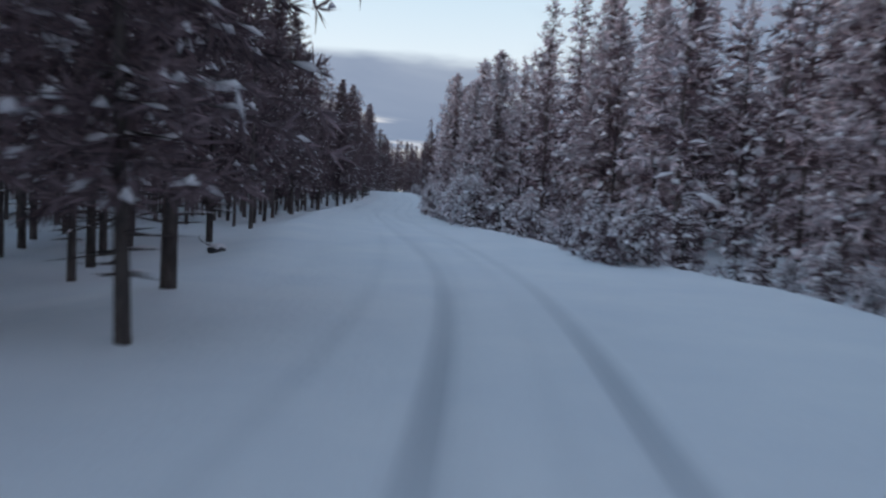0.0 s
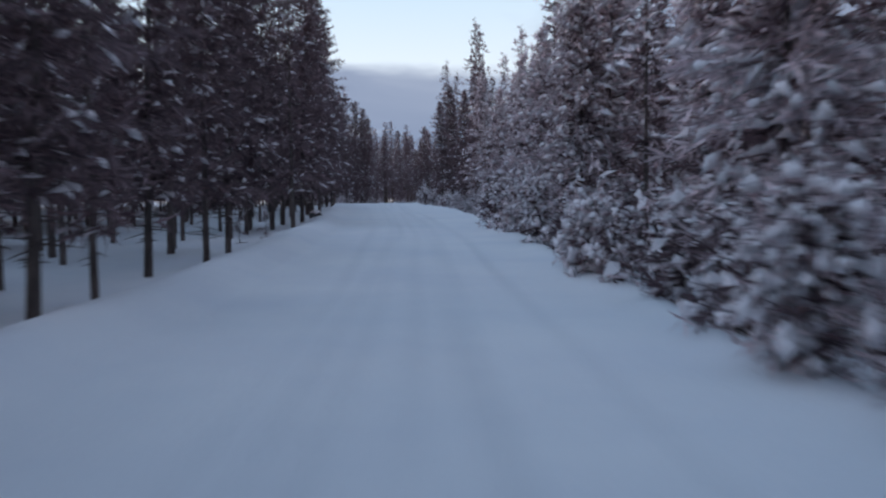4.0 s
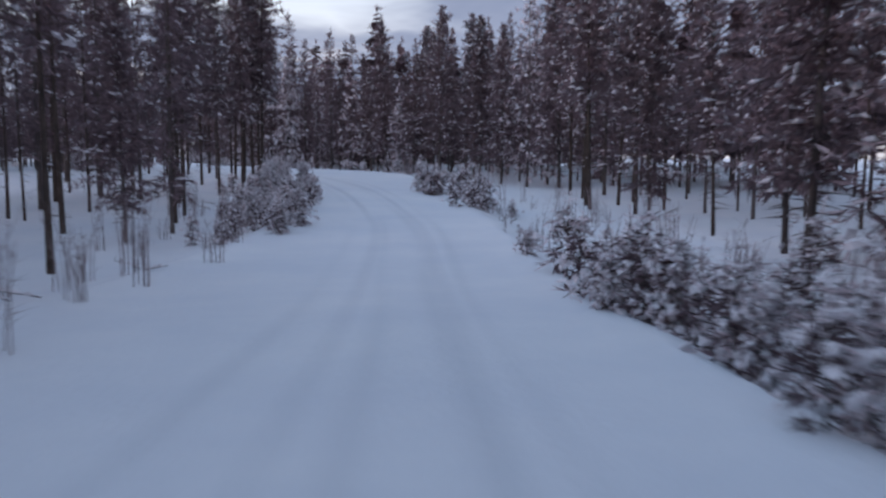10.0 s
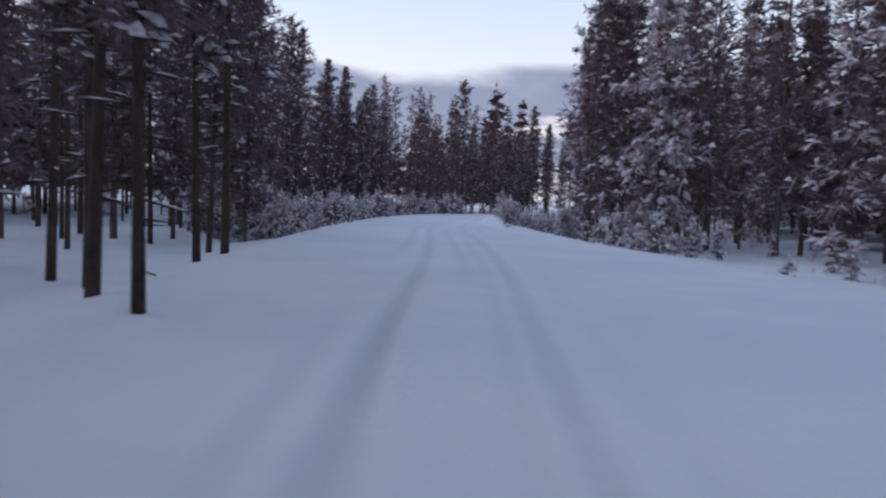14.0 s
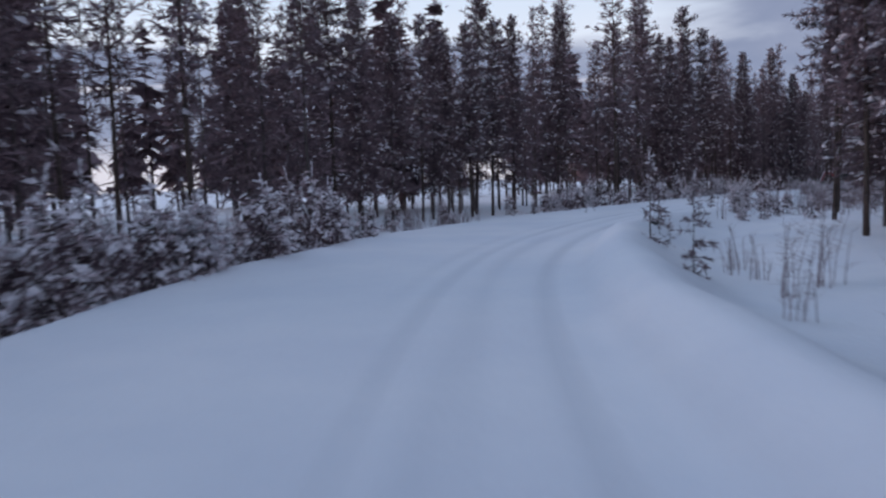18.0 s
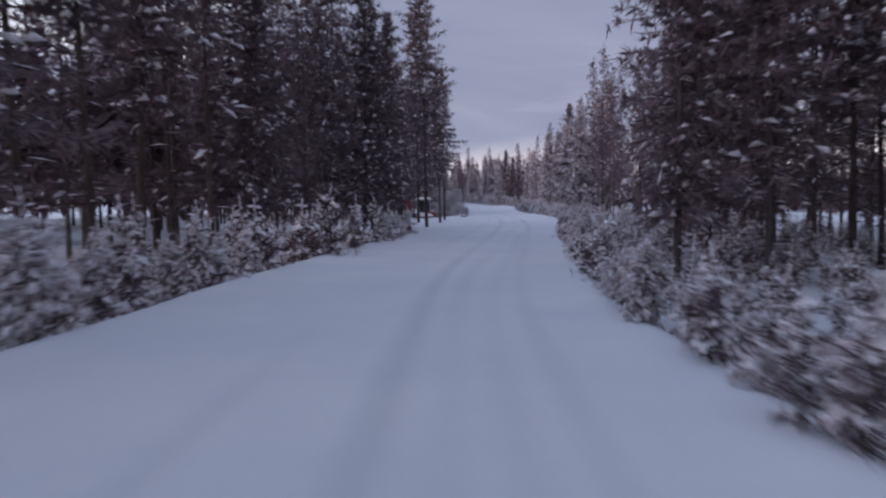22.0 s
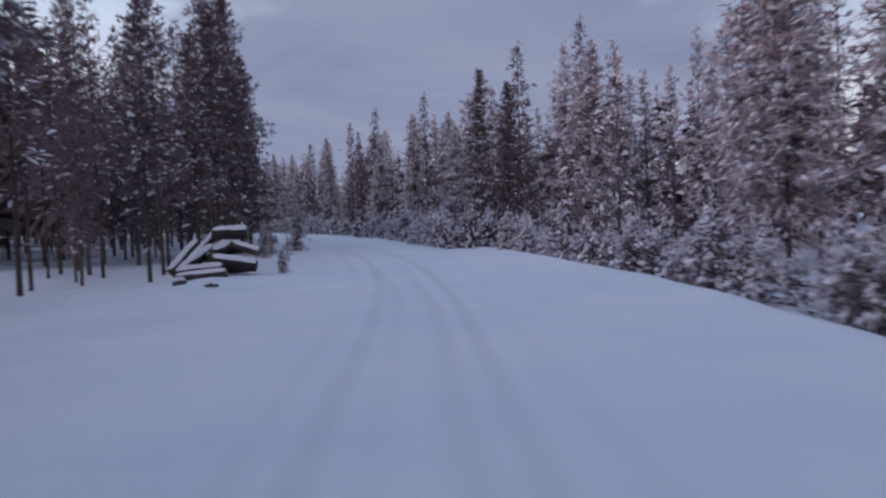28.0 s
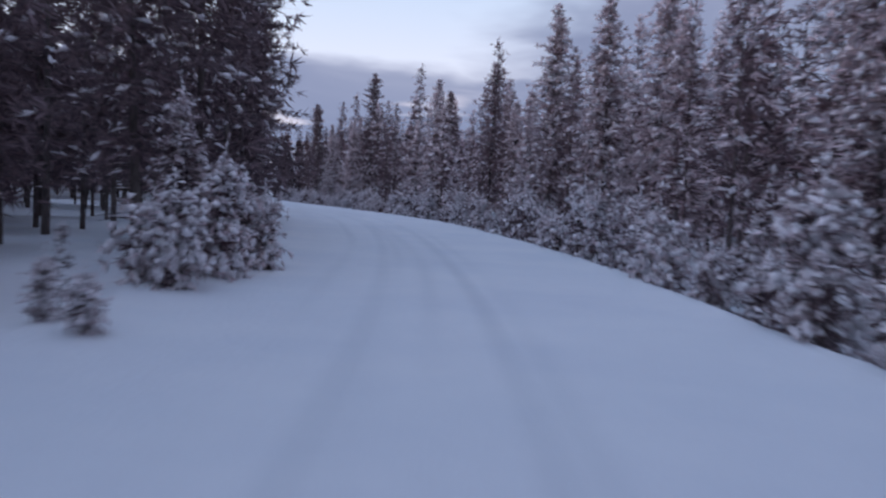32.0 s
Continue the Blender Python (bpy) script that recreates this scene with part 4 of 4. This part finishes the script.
def rod(a, b, radius, sides=10):
    a, b = Vector(a), Vector(b)
    bm = bmesh.new()
    bmesh.ops.create_cone(bm, cap_ends=True, segments=sides, radius1=radius, radius2=radius, depth=(b - a).length)
    bm.transform(Matrix.Translation((a + b) / 2) @ (b - a).to_track_quat("Z", "Y").to_matrix().to_4x4())
    return bm


def drift_cap(x0, x1, y0, y1, z, high, seed, cells=8):
    """A rounded, uneven cushion of snow on a flat top."""
    bm = bmesh.new()
    r = np.random.RandomState(seed)
    bmesh.ops.create_grid(bm, x_segments=cells, y_segments=cells, size=0.5)
    for v in bm.verts:
        u, w = v.co.x * 2, v.co.y * 2
        edge = max(0.0, 1 - max(abs(u), abs(w)) ** 4)
        v.co = Vector(((x0 + x1) / 2 + v.co.x * (x1 - x0), (y0 + y1) / 2 + v.co.y * (y1 - y0), z + high * edge * r.uniform(0.75, 1.1)))
    rim = [e for e in bm.edges if e.is_boundary]
    low = bmesh.ops.extrude_edge_only(bm, edges=rim)
    for v in low["geom"]:
        if isinstance(v, bmesh.types.BMVert):
            v.co.z = z - 0.03
    bmesh.ops.recalc_face_normals(bm, faces=bm.faces[:])
    return bm


# ---- the little red excavator in the clearing ----
RED = surface("red_paint", [(0.3, (0.19, 0.015, 0.018)), (0.7, (0.31, 0.026, 0.03))], scale=5.0, rough=0.45, bump=0.08, bump_scale=60.0, specular=0.5)
STEEL = surface("dark_steel", [(0.3, (0.03, 0.03, 0.032)), (0.7, (0.09, 0.085, 0.085))], scale=8.0, rough=0.6, bump=0.2, specular=0.5)
RUBBER = surface("track_rubber", [(0.3, (0.02, 0.02, 0.02)), (0.7, (0.05, 0.048, 0.05))], scale=14.0, rough=0.9, bump=0.5)
PANEL = surface("pale_cab_panel", [(0.3, (0.30, 0.30, 0.31)), (0.7, (0.42, 0.42, 0.42))], scale=4.0, rough=0.5, bump=0.1, specular=0.4)
GLASS = bpy.data.materials.new("dark_cab_glass")
GLASS.use_nodes = True
add, link = nodes_of(GLASS.node_tree)
pane = add("ShaderNodeBsdfPrincipled", Roughness=0.05)
pane.inputs["Base Color"].default_value = (0.10, 0.12, 0.13, 1)
pane.inputs["Transmission Weight"].default_value = 0.7
pane.inputs["IOR"].default_value = 1.45
link(pane.outputs[0], add("ShaderNodeOutputMaterial").inputs[0])

digger = new("excavator")
digger.matrix_world = pose(DIGGER_AT.x, DIGGER_AT.y, float(ground_at(DIGGER_AT.x, DIGGER_AT.y)[0]) - 0.26, 0, 0, 152) @ Matrix.Scale(1.0, 4)
tagged(digger, "small red excavator parked in the snow, boom folded", "excavator")
for y in (-0.62, 0.62):
    track = part("track", plate([(-0.95, 0.22), (-0.82, 0.42), (0.82, 0.42), (0.95, 0.22), (0.82, 0.02), (-0.82, 0.02)], y - 0.15, y + 0.15, 0.03), RUBBER, digger, "black rubber crawler track")
    for k in range(12):
        x = -0.8 + k * 1.6 / 11
        part("track_pad", box(x - 0.03, x + 0.03, y - 0.16, y + 0.16, 0.41, 0.445, 0.006), RUBBER, track)
    for x in (-0.78, -0.26, 0.26, 0.78):
        part("roller", rod((x, y - 0.17, 0.22), (x, y + 0.17, 0.22), 0.13 if abs(x) > 0.5 else 0.09, 14), STEEL, track)
    part("snow_cap", drift_cap(-0.9, 0.92, y - 0.14, y + 0.14, 0.44, 0.10, 5 + int(y > 0)), SNOW_TREE, digger, "snow lying along the track", True)
part("undercarriage", box(-0.45, 0.45, -0.5, 0.5, 0.25, 0.52, 0.03), STEEL, digger)
part("slew_ring", rod((0, 0, 0.5), (0, 0, 0.6), 0.36, 24), STEEL, digger)
part("house", plate([(-0.95, 0.62), (-1.0, 0.78), (-0.92, 1.02), (-0.5, 1.05), (0.62, 0.86), (0.7, 0.6), (-0.7, 0.58)], -0.66, 0.66, 0.05), RED, digger, "red engine cover and counterweight")
part("trim_stripe", box(-0.93, 0.6, -0.675, -0.662, 0.62, 0.70, 0.004), STEEL, digger)
part("trim_stripe", box(-0.93, 0.6, 0.662, 0.675, 0.62, 0.70, 0.004), STEEL, digger)
cab = part("cab", box(-0.62, 0.58, -0.06, 0.62, 0.86, 0.96, 0.02), PANEL, digger, "pale cab with dark windows")
for x, y in ((-0.58, -0.02), (-0.58, 0.58), (0.54, -0.02), (0.54, 0.58), (-0.06, 0.58), (-0.06, -0.02)):
    part("pillar", box(x - 0.035, x + 0.035, y - 0.035, y + 0.035, 0.94, 2.06, 0.012), PANEL if abs(x) > 0.3 else STEEL, cab)
part("corner_panel", box(0.40, 0.575, 0.585, 0.615, 1.05, 2.0, 0.01), PANEL, cab)
for x0, x1 in ((-0.54, -0.1), (-0.02, 0.40)):
    for y in (0.585, -0.02):
        part("window", box(x0, x1, y - 0.004, y + 0.004, 1.02, 2.0, 0.0), GLASS, cab, "dark side window")
for x in (-0.585, 0.545):
    part("window", box(x - 0.004, x + 0.004, 0.02, 0.54, 1.02, 2.0, 0.0), GLASS, cab, "dark end window")
part("seat", plate([(-0.35, 1.0), (0.1, 1.0), (0.1, 1.14), (-0.2, 1.16), (-0.3, 1.62), (-0.4, 1.62)], 0.12, 0.48, 0.03), STEEL, cab)
part("control_lever", rod((0.25, 0.2, 0.95), (0.22, 0.2, 1.35), 0.02), STEEL, cab)
part("roof", box(-0.68, 0.66, -0.1, 0.68, 2.06, 2.13, 0.03), PANEL, cab)
part("snow_cap", drift_cap(-0.72, 0.70, -0.12, 0.70, 2.13, 0.17, 21, 12), SNOW_TREE, digger, "thick cushion of snow on the cab roof", True)
part("snow_cap", drift_cap(-0.9, -0.1, -0.6, 0.0, 1.05, 0.12, 22), SNOW_TREE, digger, "snow on the engine cover", True)
part("snow_cap", drift_cap(-0.9, 0.6, 0.63, 0.74, 0.70, 0.24, 23), SNOW_TREE, digger, "snow on the side step", True)
part("mirror", box(0.62, 0.66, 0.70, 0.84, 1.6, 1.85, 0.015), STEEL, digger)
part("work_light", box(0.64, 0.72, 0.2, 0.34, 1.96, 2.06, 0.02), STEEL, digger)
part("boom_bracket", plate([(0.6, 0.5), (1.0, 0.52), (1.02, 0.8), (0.9, 0.92), (0.62, 0.88)], -0.34, -0.08, 0.02), STEEL, digger)
boom = part("boom", plate([(0.86, 0.72), (0.98, 0.7), (1.42, 1.62), (1.75, 2.06), (2.5, 2.32), (2.52, 2.46), (1.7, 2.34), (1.18, 1.8)], -0.29, -0.13, 0.02), RED, digger, "curved red boom")
part("ram", rod((1.02, -0.21, 0.62), (1.55, -0.21, 1.55), 0.055), STEEL, boom)
part("ram_rod", rod((1.4, -0.21, 1.28), (1.62, -0.21, 1.7), 0.03), PANEL, boom)
part("snow_cap", plate([(1.66, 2.34), (2.5, 2.47), (2.48, 2.55), (2.05, 2.54), (1.72, 2.45)], -0.28, -0.14, 0.03), SNOW_TREE, boom, "snow on the boom", True)
arm = part("dipper_arm", plate([(2.36, 2.36), (2.52, 2.52), (2.62, 2.40), (3.12, 1.12), (3.0, 1.02), (2.86, 1.14)], -0.28, -0.14, 0.02), RED, digger, "red dipper arm with snow along it")
part("ram", rod((1.9, -0.21, 2.5), (2.42, -0.21, 2.6), 0.045), STEEL, arm)
part("snow_cap", plate([(2.62, 2.44), (3.14, 1.15), (3.21, 1.2), (2.72, 2.46), (2.6, 2.56)], -0.27, -0.15, 0.02), SNOW_TREE, arm, "snow on the arm", True)
bucket = part("bucket", plate([(2.86, 1.1), (3.16, 1.12), (3.3, 0.86), (3.22, 0.52), (2.98, 0.36), (2.72, 0.4), (2.96, 0.62), (2.98, 0.82)], -0.5, 0.08, 0.02), STEEL, digger, "dark steel digging bucket")
for k in range(4):
    y = -0.45 + k * 0.16
    part("tooth", plate([(2.74, 0.36), (2.6, 0.40), (2.74, 0.44)], y - 0.03, y + 0.03, 0.006), STEEL, bucket)
part("snow_cap", drift_cap(2.95, 3.3, -0.48, 0.06, 1.08, 0.10, 24), SNOW_TREE, digger, "snow in the bucket", True)

# ---- the pile of logs ----
LOG_BARK = surface("log_bark", [(0.3, (0.032, 0.027, 0.026)), (0.7, (0.09, 0.076, 0.07))], scale=7.0, rough=0.95, bump=0.9, bump_scale=18.0, stretch_z=0.4, piece=0.3, specular=0.15)
LOG_END = surface("sawn_log_end", [(0.3, (0.11, 0.09, 0.075)), (0.7, (0.20, 0.165, 0.135))], scale=12.0, rough=0.9, bump=0.3, specular=0.2)
# each log: foot across, ahead and up, head across, ahead and up, radius
LOGS = [(-1.9, 0.2, 0.15, -0.95, 0.9, 1.35, 0.20), (-1.35, -0.1, 0.25, -0.10, 1.1, 1.85, 0.15), (-0.25, 0.6, 1.62, 1.15, 0.5, 1.66, 0.24), (-1.25, -0.5, 0.22, -0.3, 0.5, 1.08, 0.22),
        (-0.3, 0.0, 0.72, 0.38, 0.7, 1.42, 0.16), (-0.1, -0.2, 0.85, 0.75, 0.9, 1.36, 0.20), (0.55, 0.3, 1.22, 1.7, -0.1, 0.86, 0.17), (-0.05, -0.5, 0.62, 1.65, -0.4, 0.36, 0.25),
        (-1.25, -0.9, 0.20, 0.5, -0.9, 0.34, 0.22), (-1.1, -1.4, 0.05, 0.8, -1.5, 0.20, 0.18), (-0.6, 0.7, 0.95, 0.9, 0.9, 1.05, 0.24), (-0.9, 0.4, 0.3, 1.2, 0.5, 0.35, 0.27)]
pile = pose(LOGS_AT.x, LOGS_AT.y, float(ground_at(LOGS_AT.x, LOGS_AT.y)[0]) - 0.06, 0, 0, -31) @ Matrix.Scale(0.86, 4)
for n, (x0, y0, z0, x1, y1, z1, radius) in enumerate(LOGS):
    radius *= 0.86
    r = np.random.RandomState(300 + n)
    a, b = pile @ Vector((x0, y0, z0)), pile @ Vector((x1, y1, z1))
    turn_m = (b - a).to_track_quat("Z", "Y").to_matrix().to_4x4()
    length = (b - a).length
    bm = bmesh.new()
    bmesh.ops.create_cone(bm, cap_ends=True, segments=18, radius1=radius * 1.06, radius2=radius * 0.92, depth=length)
    bmesh.ops.subdivide_edges(bm, edges=[e for e in bm.edges if abs(e.verts[0].co.z - e.verts[1].co.z) > 0.5 * length], cuts=5)
    for v in bm.verts:
        k = 1 + 0.05 * math.sin(v.co.z * 5 + n) + r.uniform(-0.03, 0.03)
        v.co.x, v.co.y = v.co.x * k, v.co.y * k
    for f in bm.faces:
        f.material_index, f.smooth = (1, False) if len(f.verts) > 6 else (0, True)
    me = bpy.data.meshes.new("log")
    bm.to_mesh(me)
    bm.free()
    me.materials.append(LOG_BARK)
    me.materials.append(LOG_END)
    ob = new("log", me)
    ob.matrix_world = Matrix.Translation((a + b) / 2) @ turn_m
    tagged(ob, "snow-capped felled log lying in a jumbled roadside pile", "log", "logs in the roadside pile")
    # snow along the upper side
    bm = bmesh.new()
    up = (turn_m.inverted() @ Vector((0, 0, 1))).normalized()
    up.z = 0
    up.normalize()
    side = Vector((-up.y, up.x, 0))
    rows = []
    for i in range(13):
        u = i / 12
        ease = min(1.0, 6 * u, 6 * (1 - u)) ** 0.5 if 0 < u < 1 else 0.15
        high = radius * (0.28 + 0.12 * r.rand()) * ease
        line = []
        for j in range(7):
            ang = (j - 3) / 3 * 1.05
            out_by = radius * 0.97 + high * math.cos((j - 3) / 3 * 1.57)
            line.append(bm.verts.new(up * math.cos(ang) * out_by + side * math.sin(ang) * out_by + Vector((0, 0, (u - 0.5) * length * 0.99))))
        rows.append(line)
    for p, q in zip(rows, rows[1:]):
        for j in range(6):
            bm.faces.new((p[j], p[j + 1], q[j + 1], q[j]))
    bmesh.ops.recalc_face_normals(bm, faces=bm.faces[:])
    part("snow_cap", bm, SNOW_TREE, ob, "thick snow along the top of the log", True)

# ---- stones, stumps and fallen branches that show through the snow ----
STONE = surface("dark_stone", [(0.3, (0.035, 0.035, 0.04)), (0.7, (0.12, 0.115, 0.12))], scale=6.0, rough=0.85, bump=0.6, bump_scale=15.0)
for n, (x, y, size) in enumerate(((5.2, 194.6, 0.14), (5.9, 193.9, 0.17), (29.8, 379.0, 0.22), (-5.2, 18.6, 0.2), (-10.2, 108.5, 0.3),
                                  (55.2, 437.6, 0.22), (55.6, 435.6, 0.16), (-11.6, 268.6, 0.13), (-11.7, 283.5, 0.12))):
    r = np.random.RandomState(400 + n)
    z = float(ground_at(x, y)[0])
    rock = new("stone")
    rock.matrix_world = pose(x, y, z, 0, 0, r.uniform(0, 360))
    tagged(rock, "dark stone poking through the snow with a white cap", "stone", "stones in the snow")
    bm = bmesh.new()
    bmesh.ops.create_icosphere(bm, subdivisions=2, radius=size)
    for v in bm.verts:
        k = 1 + 0.22 * noise.noise(v.co * (2.2 / size) * 0.6 + Vector((n, 0, 0)))
        v.co = Vector((v.co.x * k * 1.25, v.co.y * k, v.co.z * k * 0.75 + size * 0.15))
    part("rock", bm, STONE, rock)
    bm = drift_cap(-size * 0.9, size * 0.9, -size * 0.7, size * 0.7, size * 0.62, size * 0.45, 500 + n, 6)
    part("snow_cap", bm, SNOW_TREE, rock, "cap of snow", True)

slash = []
for s0, s1, side, near, far, count in ((326, 366, 1, 3.4, 6.5, 22), (176, 206, -1, 5.2, 7.5, 8)):
    s, d, p, z = scatter(s0, s1, side, near, far, 0.5)
    slash += [(p[n, 0], p[n, 1], rng.uniform(0, 360), rng.uniform(0.4, 0.95)) for n in range(min(count, len(p)))]
for n, (x, y, turn_deg, length) in enumerate(slash + list(((-5.4, 19.2, 130, 1.1), (-8.6, 223.0, 150, 0.8), (-9.6, 52.0, 100, 1.6), (61.0, 449.4, 60, 0.7),
                                              (4.3, 197.0, 40, 0.6)))):
    r = np.random.RandomState(600 + n)
    shape = Shape()
    z = float(ground_at(x, y)[0])
    pts = [np.array([u * length, 0.06 * math.sin(u * 5 + n), 0.03 + 0.35 * u * length * 0.6]) for u in (0, 0.3, 0.6, 1.0)]
    pts = [np.array([p[0], p[1], p[2]]) for p in pts]
    for p, q in zip(pts, pts[1:]):
        w = 0.022 * (1 - 0.7 * p[0] / length)
        side_v, up_v = np.array([0, w, 0]), np.array([0, 0, w])
        shape.put([p + side_v, p - side_v, p + up_v, q + side_v * 0.7, q - side_v * 0.7, q + up_v * 0.7], [(0, 1, 4), (0, 4, 3), (1, 2, 5), (1, 5, 4), (2, 0, 3), (2, 3, 5)], 0)
    for k in range(5):
        p = pts[1 + k % 3]
        q = p + np.array([r.uniform(0, 0.25), r.uniform(-0.25, 0.25), r.uniform(0.0, 0.2)])
        shape.put([p + (0, 0.008, 0), p - (0, 0.008, 0), p + (0, 0, 0.008), q], [(0, 1, 3), (1, 2, 3), (2, 0, 3)], 0)
    if n < len(slash):
        for u in (0.25, 0.5, 0.75):
            blob(shape, np.array([u * length, 0.0, 0.06 + 0.21 * u * length]), np.array([1.0, 0.05, 0.2]), (0.17 * length, 0.06, 0.05), r)
    v, f, m = shape.arrays()
    ob = new("fallen_branch", mesh_from("fallen_branch", v, f, [BARK, BARK, SNOW_TREE], m, smooth=False))
    ob.matrix_world = pose(x, y, z - 0.02, 0, 0, turn_deg)
    tagged(ob, "dark fallen branch half sunk in the snow", "branch", "fallen branches")
